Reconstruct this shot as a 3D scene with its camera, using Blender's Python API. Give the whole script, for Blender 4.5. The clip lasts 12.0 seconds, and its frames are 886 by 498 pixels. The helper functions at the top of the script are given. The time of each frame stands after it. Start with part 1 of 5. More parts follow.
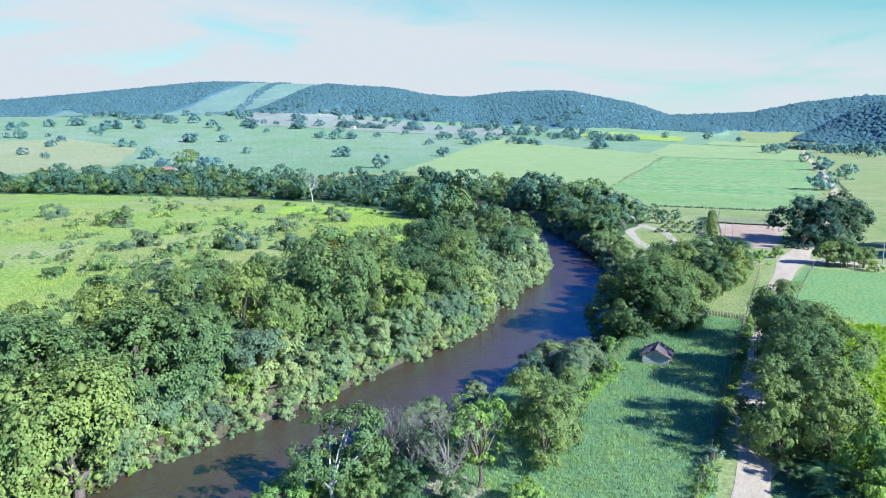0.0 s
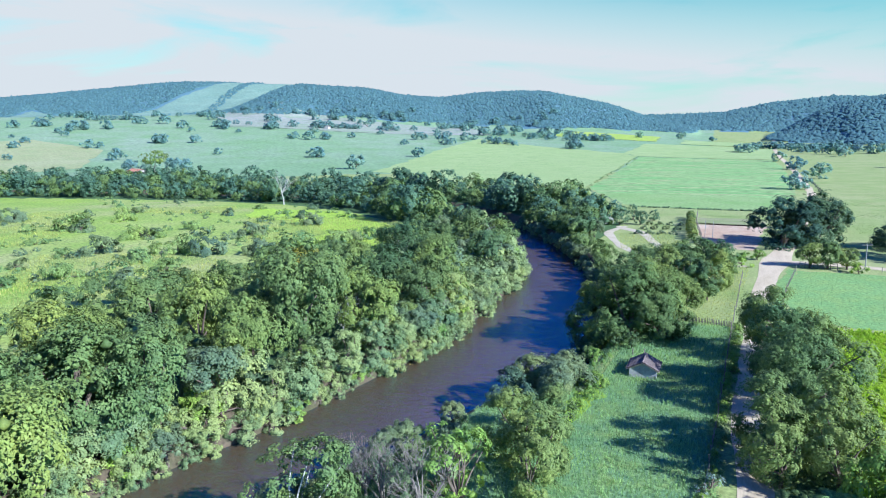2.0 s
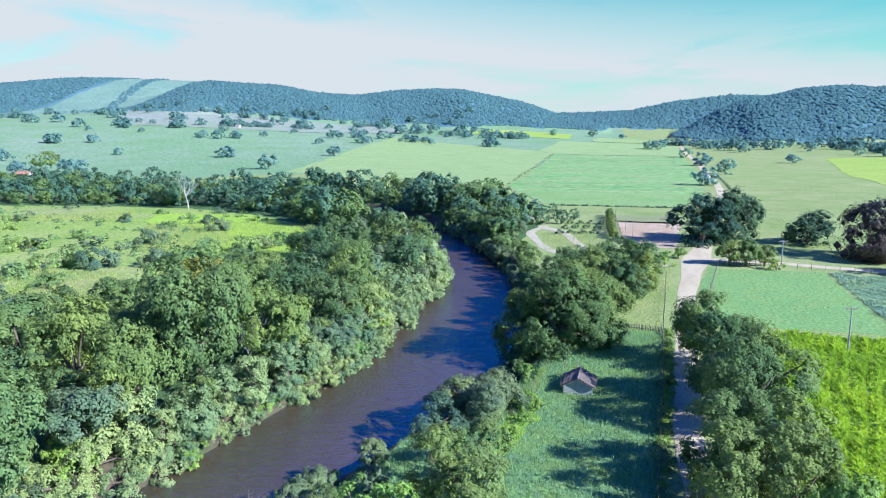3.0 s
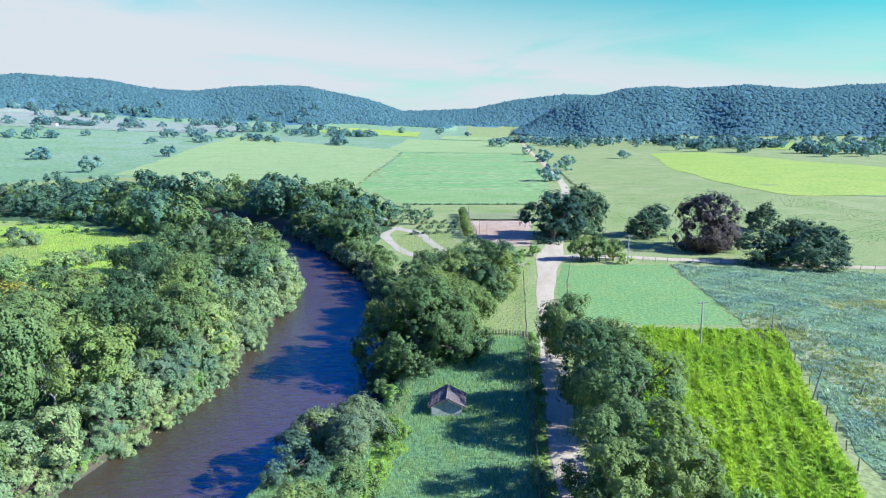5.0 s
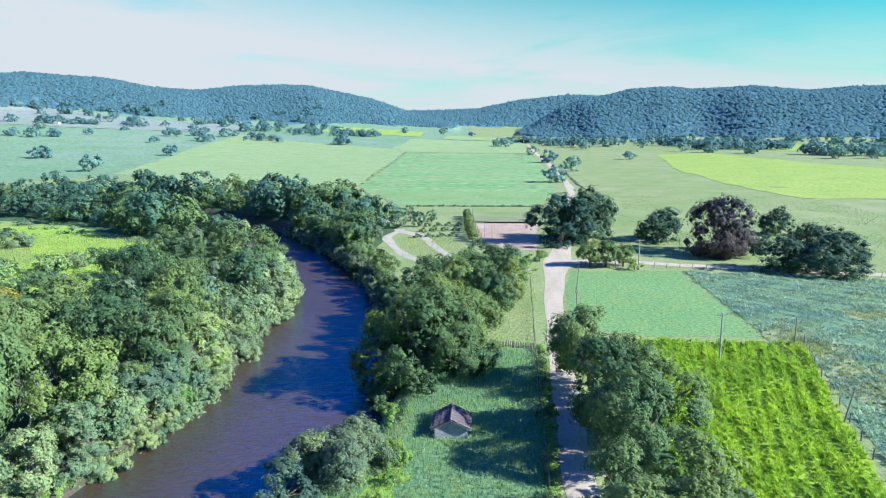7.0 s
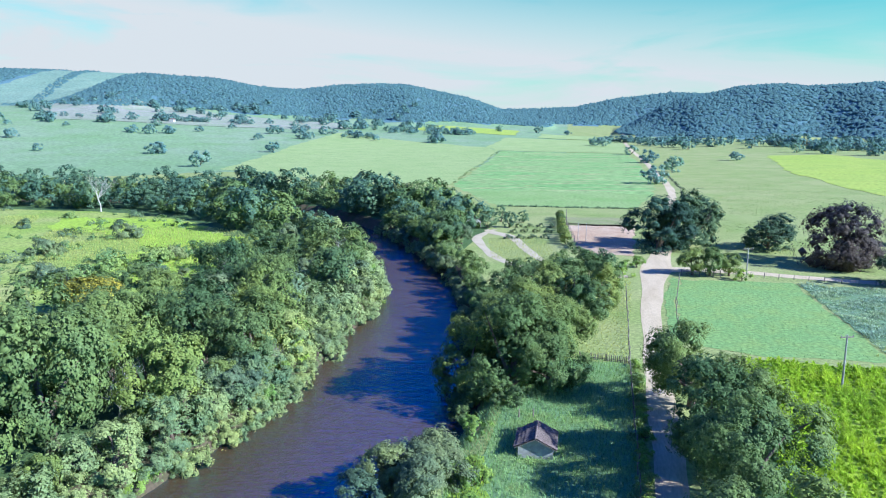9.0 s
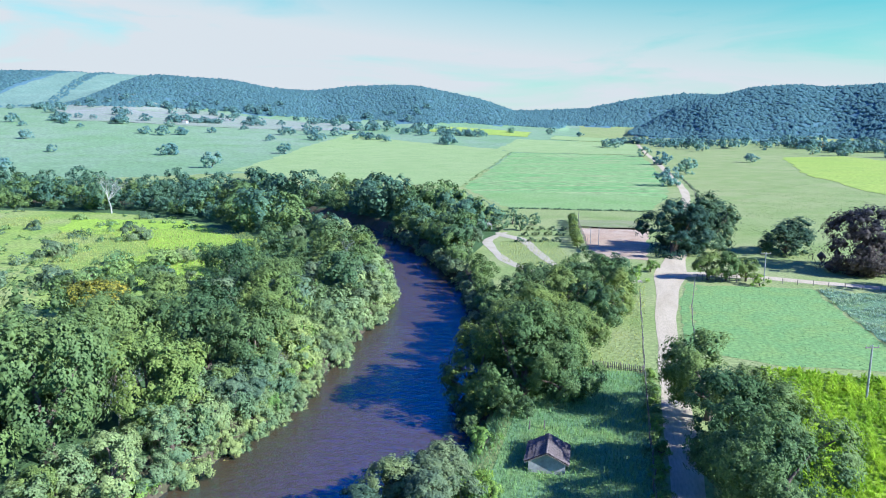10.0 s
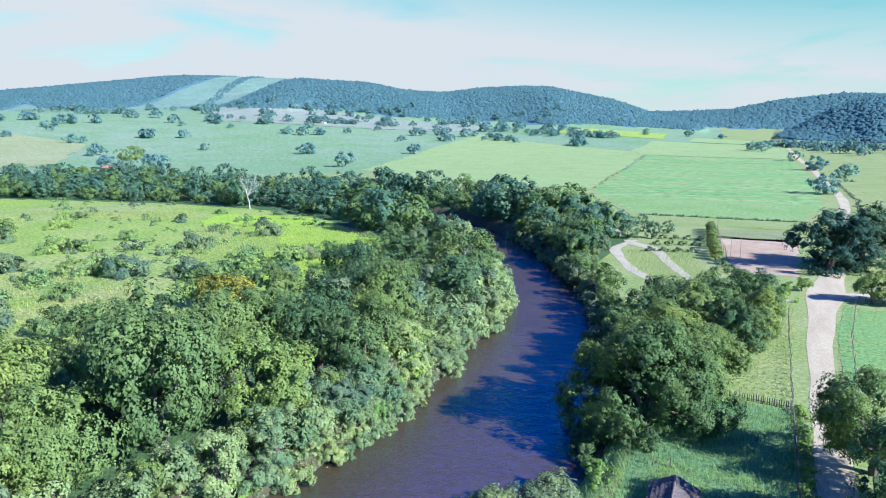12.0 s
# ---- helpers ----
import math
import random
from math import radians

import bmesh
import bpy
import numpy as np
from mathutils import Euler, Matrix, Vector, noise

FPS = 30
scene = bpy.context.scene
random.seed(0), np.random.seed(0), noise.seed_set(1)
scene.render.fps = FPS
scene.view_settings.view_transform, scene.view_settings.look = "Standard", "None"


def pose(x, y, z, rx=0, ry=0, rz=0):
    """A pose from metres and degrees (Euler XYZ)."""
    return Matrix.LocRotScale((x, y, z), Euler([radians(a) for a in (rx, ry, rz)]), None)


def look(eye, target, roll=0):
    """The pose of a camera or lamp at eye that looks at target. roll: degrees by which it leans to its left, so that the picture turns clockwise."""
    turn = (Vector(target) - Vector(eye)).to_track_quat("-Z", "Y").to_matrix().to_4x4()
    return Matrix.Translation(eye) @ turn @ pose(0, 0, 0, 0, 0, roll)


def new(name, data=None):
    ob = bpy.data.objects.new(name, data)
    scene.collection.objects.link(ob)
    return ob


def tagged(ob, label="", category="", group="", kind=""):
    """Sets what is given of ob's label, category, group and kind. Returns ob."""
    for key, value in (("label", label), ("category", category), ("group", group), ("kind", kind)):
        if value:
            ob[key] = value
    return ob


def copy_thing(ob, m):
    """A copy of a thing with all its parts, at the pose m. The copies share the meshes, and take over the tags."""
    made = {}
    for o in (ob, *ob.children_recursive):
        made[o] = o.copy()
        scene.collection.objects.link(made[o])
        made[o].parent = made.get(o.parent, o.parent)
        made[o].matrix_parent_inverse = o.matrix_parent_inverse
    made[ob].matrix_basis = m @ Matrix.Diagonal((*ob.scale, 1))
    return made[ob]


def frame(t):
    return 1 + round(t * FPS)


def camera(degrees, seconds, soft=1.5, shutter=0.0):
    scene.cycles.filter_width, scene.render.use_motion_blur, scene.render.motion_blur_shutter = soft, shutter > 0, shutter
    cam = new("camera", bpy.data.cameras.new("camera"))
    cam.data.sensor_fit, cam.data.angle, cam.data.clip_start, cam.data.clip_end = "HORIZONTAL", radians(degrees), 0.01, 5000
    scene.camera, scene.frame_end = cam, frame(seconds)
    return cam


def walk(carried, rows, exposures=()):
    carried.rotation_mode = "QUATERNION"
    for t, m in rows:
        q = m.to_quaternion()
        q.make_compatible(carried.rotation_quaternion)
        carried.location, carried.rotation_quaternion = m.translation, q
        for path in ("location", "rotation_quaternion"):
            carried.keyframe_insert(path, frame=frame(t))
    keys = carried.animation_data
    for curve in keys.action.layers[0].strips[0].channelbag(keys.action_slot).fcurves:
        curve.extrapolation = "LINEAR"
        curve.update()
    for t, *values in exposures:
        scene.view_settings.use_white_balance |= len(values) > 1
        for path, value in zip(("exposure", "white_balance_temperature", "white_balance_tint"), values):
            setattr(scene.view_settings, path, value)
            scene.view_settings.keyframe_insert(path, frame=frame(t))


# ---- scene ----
cam = camera(67.0, 12.0, soft=1.0)
PATH = [
    (0, (11.828, -30.28, 36.443), (10.9, -28.545, 36.086), -0.7),
    (0.5, (11.172, -28.814, 36.443), (10.26, -27.07, 36.086), -0.7),
    (1, (10.44, -27.171, 36.426), (9.536, -25.423, 36.07), -0.8),
    (1.5, (9.784, -25.622, 36.38), (8.907, -23.86, 36.024), -0.8),
    (2, (8.919, -23.939, 36.323), (8.054, -22.172, 35.966), -0.8),
    (2.5, (7.458, -20.759, 36.283), (6.598, -18.99, 35.923), -0.8),
    (3, (5.1, -14.753, 36.336), (4.457, -12.895, 35.97), -0.9),
    (3.5, (3.734, -10.891, 36.365), (3.337, -8.967, 35.992), -1.0),
    (3.7, (3.367, -9.991, 36.367), (2.988, -8.064, 35.994), -1.0),
    (5.3, (2.396, -5.084, 36.409), (2.201, -3.13, 36.03), -0.9),
    (5.5, (2.258, -4.413, 36.413), (2.065, -2.458, 36.034), -0.9),
    (6, (2.022, -2.698, 36.447), (1.831, -0.744, 36.069), -0.8),
    (6.5, (1.808, -1.309, 36.511), (1.609, 0.645, 36.132), -0.7),
    (7, (1.722, -0.062, 36.44), (1.497, 1.889, 36.061), -0.7),
    (7.5, (1.515, 0.942, 36.45), (1.213, 2.882, 36.069), -0.6),
    (7.7, (1.529, 1.347, 36.416), (1.151, 3.274, 36.036), -0.6),
    (9.5, (1.351, 5.669, 36.323), (0.847, 7.567, 35.944), -0.6),
    (10, (1.132, 6.992, 36.35), (0.606, 8.885, 35.974), -0.6),
    (10.5, (0.771, 8.416, 36.31), (0.2, 10.295, 35.936), -0.6),
    (11, (0.598, 10.076, 36.244), (-0.083, 11.92, 35.875), -0.5),
    (11.5, (0.278, 11.35, 36.207), (-0.477, 13.165, 35.839), -0.5),
    (12, (0.383, 12.6, 36.161), (-0.492, 14.36, 35.792), -0.5),
]
walk(cam, [(t, look(eye, aim, roll)) for t, eye, aim, roll in PATH], [(0, 1.0, 5180, 10), (12, 1.0, 5180, 10)])

# ---- light ----
SUN_ELEV, SUN_AZ = radians(30.5), radians(100)          # azimuth from +Y towards +X
to_sun = Vector((math.cos(SUN_ELEV) * math.sin(SUN_AZ), math.cos(SUN_ELEV) * math.cos(SUN_AZ), math.sin(SUN_ELEV)))
sun = new("sun", bpy.data.lights.new("sun", "SUN"))
sun.data.energy, sun.data.angle, sun.data.color = 5.0, radians(0.6), (1.0, 0.96, 0.88)
sun.matrix_world = look(to_sun * 100, (0, 0, 0))

world = bpy.data.worlds.new("sky")
scene.world = world
world.use_nodes = True
wn, wl = world.node_tree.nodes, world.node_tree.links
background = wn["Background"]
sky = wn.new("ShaderNodeTexSky")
sky.sky_type, sky.sun_disc, sky.sun_elevation, sky.sun_rotation = "NISHITA", False, SUN_ELEV, SUN_AZ
sky.air_density, sky.dust_density, sky.ozone_density = 1.0, 0.3, 3.0
# thin high cloud, drawn out along the horizon
tc = wn.new("ShaderNodeTexCoord")
mp = wn.new("ShaderNodeMapping")
mp.inputs["Scale"].default_value = (1.3, 1.3, 9.0)
mp.inputs["Location"].default_value = (0.35, 0.2, 0.0)
cn = wn.new("ShaderNodeTexNoise")
cn.inputs["Scale"].default_value, cn.inputs["Detail"].default_value, cn.inputs["Roughness"].default_value = 1.6, 7, 0.55
cn.inputs["Distortion"].default_value = 0.6
cr = wn.new("ShaderNodeValToRGB")
cr.color_ramp.elements[0].position, cr.color_ramp.elements[1].position = 0.17, 0.49
cmix = wn.new("ShaderNodeMix")
cmix.data_type = "RGBA"
cmix.inputs[7].default_value = (8.06, 7.56, 6.44, 1)
wl.new(tc.outputs["Generated"], mp.inputs["Vector"])
wl.new(mp.outputs["Vector"], cn.inputs["Vector"])
wl.new(cn.outputs["Fac"], cr.inputs["Fac"])
sep, low, veil = wn.new("ShaderNodeSeparateXYZ"), wn.new("ShaderNodeMapRange"), wn.new("ShaderNodeMath")
wl.new(tc.outputs["Generated"], sep.inputs["Vector"])
slope = wn.new("ShaderNodeMath")
slope.operation, slope.inputs[1].default_value = "MULTIPLY_ADD", 0.13
wl.new(sep.outputs["X"], slope.inputs[0])
wl.new(sep.outputs["Z"], slope.inputs[2])
wl.new(slope.outputs["Value"], low.inputs["Value"])
low.inputs["From Min"].default_value, low.inputs["From Max"].default_value = 0.07, 0.19
low.inputs["To Min"].default_value, low.inputs["To Max"].default_value = 1.0, 0.0
veil.operation = "MULTIPLY"
wl.new(cr.outputs["Color"], veil.inputs[0])
wl.new(low.outputs["Result"], veil.inputs[1])
wl.new(veil.outputs["Value"], cmix.inputs[0])
hue, hmix = wn.new("ShaderNodeValToRGB"), wn.new("ShaderNodeMix")
hue.color_ramp.elements[0].position, hue.color_ramp.elements[0].color = 0.2, (0.67, 1.55, 1.06, 1)
hue.color_ramp.elements[1].position, hue.color_ramp.elements[1].color = 0.42, (0.34, 0.76, 2.1, 1)
hmix.data_type, hmix.blend_type = "RGBA", "MULTIPLY"
hmix.inputs[0].default_value = 1.0
wl.new(sep.outputs["Z"], hue.inputs["Fac"])
wl.new(sky.outputs["Color"], hmix.inputs[6])
wl.new(hue.outputs["Color"], hmix.inputs[7])
wl.new(hmix.outputs[2], cmix.inputs[6])
wl.new(cmix.outputs[2], background.inputs["Color"])
background.inputs["Strength"].default_value = 0.05

# ---- materials ----


def nodes_of(name):
    m = bpy.data.materials.new(name)
    m.use_nodes = True
    n, l = m.node_tree.nodes, m.node_tree.links
    return m, n, l, n["Principled BSDF"]


def noise_node(n, l, vec, scale, detail=4, rough=0.55, distort=0.0):
    t = n.new("ShaderNodeTexNoise")
    t.inputs["Scale"].default_value, t.inputs["Detail"].default_value = scale, detail
    t.inputs["Roughness"].default_value, t.inputs["Distortion"].default_value = rough, distort
    l.new(vec, t.inputs["Vector"])
    return t.outputs["Fac"]


def ramp(n, l, fac, stops):
    r = n.new("ShaderNodeValToRGB")
    e = r.color_ramp.elements
    while len(e) < len(stops):
        e.new(0.5)
    for k, (p, c) in zip(e, stops):
        k.position, k.color = p, (*c, 1)
    l.new(fac, r.inputs["Fac"])
    return r.outputs["Color"]


def blend(n, l, fac, a, b, mode="MIX"):
    m = n.new("ShaderNodeMix")
    m.data_type, m.blend_type = "RGBA", mode
    for k, v in ((0, fac), (6, a), (7, b)):
        if hasattr(v, "is_output"):
            l.new(v, m.inputs[k])
        else:
            m.inputs[k].default_value = v if k == 0 else (*v, 1)
    return m.outputs[2]


def bump(n, l, bsdf, height, strength, distance):
    b = n.new("ShaderNodeBump")
    b.inputs["Strength"].default_value, b.inputs["Distance"].default_value = strength, distance
    l.new(height, b.inputs["Height"])
    l.new(b.outputs["Normal"], bsdf.inputs["Normal"])


def position(n):
    return n.new("ShaderNodeNewGeometry").outputs["Position"]


def soil(name, colours, big=0.02, mid=0.25, fine=2.5, relief=0.25, rough=0.9, stretch=(1, 1, 1), speckle=0.32):
    """Grass or earth seen from above: three scales of mottling."""
    m, n, l, p = nodes_of(name)
    mpn = n.new("ShaderNodeMapping")
    mpn.inputs["Scale"].default_value = stretch
    l.new(position(n), mpn.inputs["Vector"])
    v = mpn.outputs["Vector"]
    a, b, c = noise_node(n, l, v, big, 5), noise_node(n, l, v, mid, 5, 0.6), noise_node(n, l, v, fine, 3, 0.6)
    base = ramp(n, l, a, [(0.35, colours[0]), (0.65, colours[1])])
    patch = ramp(n, l, b, [(0.42, (0, 0, 0)), (0.68, (1, 1, 1))])
    col = blend(n, l, patch, base, colours[2])
    speck = ramp(n, l, c, [(0.3, (1 - speckle,) * 3), (0.7, (1 + speckle * 0.6,) * 3)])
    l.new(blend(n, l, 1.0, col, speck, "MULTIPLY"), p.inputs["Base Color"])
    p.inputs["Roughness"].default_value = rough
    p.inputs["Specular IOR Level"].default_value = 0.2
    bump(n, l, p, c, 0.7, relief)
    return m


def leaf(name, colour, vary=0.35, tip=None, through_light=0.2, rough=0.55, fleck=4.0, mottle=1.0):
    m, n, l, p = nodes_of(name)
    g, o = n.new("ShaderNodeNewGeometry"), n.new("ShaderNodeObjectInfo")
    dark = tuple(c * (1 - vary) for c in colour)

    def tone(*c):
        return tuple(1 + (q - 1) * mottle for q in c)

    light = tip or tuple(min(1, c * (1 + vary)) for c in colour)
    a = ramp(n, l, g.outputs["Random Per Island"], [(0.1, dark), (0.9, light)])
    b = ramp(n, l, o.outputs["Random"], [(0.0, (0.62, 0.74, 0.8)), (0.5, (1.0, 1.0, 0.95)), (1.0, (1.14, 1.1, 0.86))])
    col = blend(n, l, 1.0, a, b, "MULTIPLY")
    clump = ramp(n, l, noise_node(n, l, g.outputs["Position"], 0.45, 3), [(0.3, tone(0.8, 0.84, 0.84)), (0.7, tone(1.12, 1.1, 1.0))])
    col = blend(n, l, 1.0, col, clump, "MULTIPLY")
    stand = ramp(n, l, noise_node(n, l, g.outputs["Position"], 0.09, 2), [(0.32, tone(0.74, 0.83, 0.9)), (0.68, tone(1.2, 1.12, 0.9))])
    col = blend(n, l, 1.0, col, stand, "MULTIPLY")
    fine = noise_node(n, l, g.outputs["Position"], fleck, 3, 0.7)
    col = blend(n, l, 1.0, col, ramp(n, l, fine, [(0.36, tone(0.82, 0.84, 0.84)), (0.62, tone(1.13, 1.12, 1.1))]), "MULTIPLY")
    l.new(col, p.inputs["Base Color"])
    bump(n, l, p, fine, 0.25, 0.6 / fleck)
    p.inputs["Roughness"].default_value = rough
    p.inputs["Specular IOR Level"].default_value = 0.12
    tr, ms = n.new("ShaderNodeBsdfTranslucent"), n.new("ShaderNodeMixShader")
    l.new(col, tr.inputs["Color"])
    ms.inputs[0].default_value = through_light
    l.new(p.outputs[0], ms.inputs[1])
    l.new(tr.outputs[0], ms.inputs[2])
    l.new(ms.outputs[0], n["Material Output"].inputs["Surface"])
    return m


def plain(name, colour, rough=0.8, scale=6.0, vary=0.3, metal=0.0, relief=0.02):
    m, n, l, p = nodes_of(name)
    c = n.new("ShaderNodeTexCoord").outputs["Object"]
    f, f2 = noise_node(n, l, c, scale, 6, 0.65), noise_node(n, l, c, scale * 0.15, 3)
    a = ramp(n, l, f, [(0.3, tuple(x * (1 - vary) for x in colour)), (0.7, tuple(min(1, x * (1 + vary)) for x in colour))])
    s = ramp(n, l, f2, [(0.35, (0.75, 0.72, 0.7)), (0.65, (1.05, 1.05, 1.05))])
    l.new(blend(n, l, 1.0, a, s, "MULTIPLY"), p.inputs["Base Color"])
    p.inputs["Roughness"].default_value, p.inputs["Metallic"].default_value = rough, metal
    bump(n, l, p, f, 0.5, relief)
    return m


M_PASTURE = soil("pasture", [(0.3, 0.345, 0.115), (0.36, 0.37, 0.15), (0.25, 0.32, 0.09)], 0.008, 0.06, 1.6, 0.1, speckle=0.36)
M_MEADOW = soil("wild meadow grass", [(0.3, 0.42, 0.05), (0.38, 0.38, 0.15), (0.25, 0.36, 0.06)], 0.016, 0.06, 0.9, 0.2, speckle=0.45)
M_LAWN = soil("lush riverside grass", [(0.185, 0.31, 0.14), (0.225, 0.35, 0.145), (0.25, 0.34, 0.09)], 0.05, 0.3, 3.0, 0.08)
M_CROP = soil("young green crop", [(0.19, 0.39, 0.11), (0.27, 0.43, 0.14), (0.38, 0.4, 0.17)], 0.015, 0.08, 0.6, 0.3, stretch=(0.3, 1.5, 1), speckle=0.6)
M_BRIGHT = soil("bright ripe pasture", [(0.36, 0.45, 0.07), (0.4, 0.46, 0.09), (0.31, 0.41, 0.07)], 0.01, 0.05, 0.5, 0.12)
M_PALE = soil("pale grazed pasture", [(0.33, 0.41, 0.15), (0.36, 0.43, 0.17), (0.29, 0.38, 0.13)], 0.01, 0.05, 0.6, 0.1)
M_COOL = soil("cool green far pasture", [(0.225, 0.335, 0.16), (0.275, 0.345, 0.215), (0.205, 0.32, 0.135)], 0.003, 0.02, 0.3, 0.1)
M_TAN = soil("dry tan pasture", [(0.34, 0.35, 0.16), (0.37, 0.37, 0.19), (0.3, 0.34, 0.14)], 0.01, 0.04, 0.5, 0.3)
M_PADDOCK = soil("cut paddock grass", [(0.2, 0.34, 0.105), (0.23, 0.37, 0.12), (0.245, 0.355, 0.1)], 0.03, 0.2, 1.6, 0.06, speckle=0.35)
M_WEEDS = soil("earth and low growth under the weeds", [(0.15, 0.25, 0.12), (0.19, 0.3, 0.16), (0.2, 0.28, 0.1)], 0.04, 0.25, 1.5, 0.4)
M_CORNSOIL = soil("earth between crop rows", [(0.33, 0.44, 0.035), (0.36, 0.47, 0.04), (0.28, 0.37, 0.04)], 0.05, 0.3, 2.0, 0.2)
M_ROAD = soil("pale dirt road", [(0.55, 0.44, 0.285), (0.6, 0.49, 0.33), (0.48, 0.38, 0.24)], 0.05, 0.35, 4.0, 0.02, stretch=(1, 0.25, 1), speckle=0.16)
M_PATH = soil("packed earth path", [(0.5, 0.42, 0.3), (0.54, 0.46, 0.33), (0.43, 0.36, 0.25)], 0.05, 0.35, 4.0, 0.03, speckle=0.12)
M_REDSOIL = soil("reddish bare soil", [(0.5, 0.35, 0.22), (0.56, 0.43, 0.3), (0.44, 0.29, 0.18)], 0.04, 0.2, 2.0, 0.05)
M_GREYSOIL = soil("worn grass and grey soil", [(0.27, 0.29, 0.13), (0.33, 0.31, 0.16), (0.22, 0.27, 0.09)], 0.04, 0.2, 2.0, 0.08)
M_BANK = soil("muddy river bank", [(0.1, 0.08, 0.05), (0.12, 0.09, 0.06), (0.07, 0.08, 0.03)], 0.05, 0.3, 2.5, 0.2)
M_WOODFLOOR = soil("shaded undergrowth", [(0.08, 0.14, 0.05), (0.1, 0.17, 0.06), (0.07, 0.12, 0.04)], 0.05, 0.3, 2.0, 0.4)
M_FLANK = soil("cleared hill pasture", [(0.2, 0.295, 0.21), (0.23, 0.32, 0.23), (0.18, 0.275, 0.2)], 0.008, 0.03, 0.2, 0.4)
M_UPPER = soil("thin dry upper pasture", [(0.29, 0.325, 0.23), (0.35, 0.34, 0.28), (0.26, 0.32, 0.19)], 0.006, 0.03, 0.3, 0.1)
# distance haze is mixed into this blue green floor colour
M_HILL = soil("hill forest floor, haze tinted", [(0.12, 0.215, 0.235), (0.13, 0.23, 0.25), (0.11, 0.2, 0.215)], 0.004, 0.05, 0.2, 0.5)
M_BARK = plain("brown bark", (0.16, 0.12, 0.09), 0.9, 9.0, 0.4)
M_PALEBARK = plain("pale bark", (0.5, 0.48, 0.44), 0.85, 7.0, 0.25)
M_WOOD = plain("weathered grey wood", (0.24, 0.21, 0.18), 0.85, 12.0, 0.35)
M_PLASTER = plain("stained whitewashed plaster", (0.44, 0.43, 0.41), 0.9, 3.0, 0.2)
M_TILE = plain("old clay roof tile", (0.17, 0.135, 0.12), 0.85, 5.0, 0.6)
M_REDTILE = plain("red clay roof tile", (0.42, 0.2, 0.13), 0.85, 5.0, 0.3)
M_PINKWASH = plain("faded pink wash", (0.36, 0.3, 0.27), 0.9, 3.0, 0.2)
M_CONCRETE = plain("grey concrete", (0.38, 0.38, 0.36), 0.85, 4.0, 0.2)
M_METAL = plain("galvanised wire", (0.35, 0.35, 0.35), 0.5, 4.0, 0.2, 0.8)

L_DARK = leaf("dark glossy leaves", (0.138, 0.202, 0.088), 0.18)
L_MANGO = leaf("dense blue green leaves", (0.092, 0.148, 0.1), 0.18)
L_MID = leaf("mid green leaves", (0.188, 0.255, 0.093), 0.18)
L_OLIVE = leaf("olive green leaves", (0.215, 0.275, 0.096), 0.18)
L_LIGHT = leaf("light green leaves", (0.285, 0.35, 0.16), 0.15, mottle=0.8)
# bluish haze tint put into the belt's leaf colour
L_BELT = leaf("belt leaves, haze tinted", (0.14, 0.225, 0.15), 0.18)
L_LIME = leaf("lime green leaves", (0.25, 0.36, 0.085), 0.25)
L_SILVER = leaf("grey green leaves", (0.19, 0.245, 0.145), 0.2)
L_PURPLE = leaf("purple brown leaves", (0.098, 0.082, 0.092), 0.25)
L_YELLOW = leaf("green leaves with yellow flowers", (0.21, 0.22, 0.06), 0.4, (0.62, 0.48, 0.07))
# teal of the distance haze painted into the canopy colour
L_HILL = leaf("hill canopy, haze tinted", (0.16, 0.285, 0.305), 0.12, None, 0.45, 0.8, 0.1, 0.4)
# pale blue of distant haze painted into the far trees' leaves
L_FAR = leaf("far tree leaves, haze tinted", (0.28, 0.42, 0.4), 0.15, None, 0.5, 0.6, 0.8, 0.6)
L_CORN = leaf("yellow green maize leaves", (0.68, 0.78, 0.06), 0.12, None, 0.5, 0.6, 1.0)
L_RUST = leaf("rust brown blossom and leaves", (0.27, 0.23, 0.15), 0.2, None, 0.4, 0.6, 0.8, 0.6)
L_SCRUB = leaf("pale meadow scrub leaves", (0.24, 0.33, 0.13), 0.25)
L_DRY = leaf("dry grass blades", (0.5, 0.52, 0.21), 0.2, None, 0.5, 0.7, 1.0)
L_WHITE = leaf("pale felted leaves", (0.45, 0.52, 0.42), 0.2)
L_PALM = leaf("palm leaflets", (0.2, 0.3, 0.12), 0.25)
L_GRASS = leaf("grass blades", (0.3, 0.44, 0.185), 0.3, None, 0.4, 0.6, 1.0)
L_STRAW = leaf("tall seeding grass", (0.45, 0.48, 0.19), 0.2, None, 0.4, 0.6, 1.0)
L_WEED = leaf("silvery weed leaves", (0.37, 0.48, 0.44), 0.25, None, 0.4, 0.6, 1.0)

# turbid brown water; the sky's blue reflection is put into the specular tint
M_WATER, n, l, p = nodes_of("turbid brown river water")
v = position(n)
mw = n.new("ShaderNodeMapping")
mw.inputs["Scale"].default_value, mw.inputs["Rotation"].default_value = (0.7, 1.6, 1), (0, 0, 0.3)
l.new(v, mw.inputs["Vector"])
w1, w2 = noise_node(n, l, mw.outputs["Vector"], 0.7, 5, 0.62, 0.8), noise_node(n, l, v, 0.06, 3)
l.new(ramp(n, l, w2, [(0.35, (0.096, 0.062, 0.03)), (0.65, (0.112, 0.073, 0.037))]), p.inputs["Base Color"])
p.inputs["Specular Tint"].default_value = (0.02, 0.5, 1.0, 1)
p.inputs["Roughness"].default_value, p.inputs["IOR"].default_value = 0.08, 3.5
bump(n, l, p, w1, 0.8, 0.35)

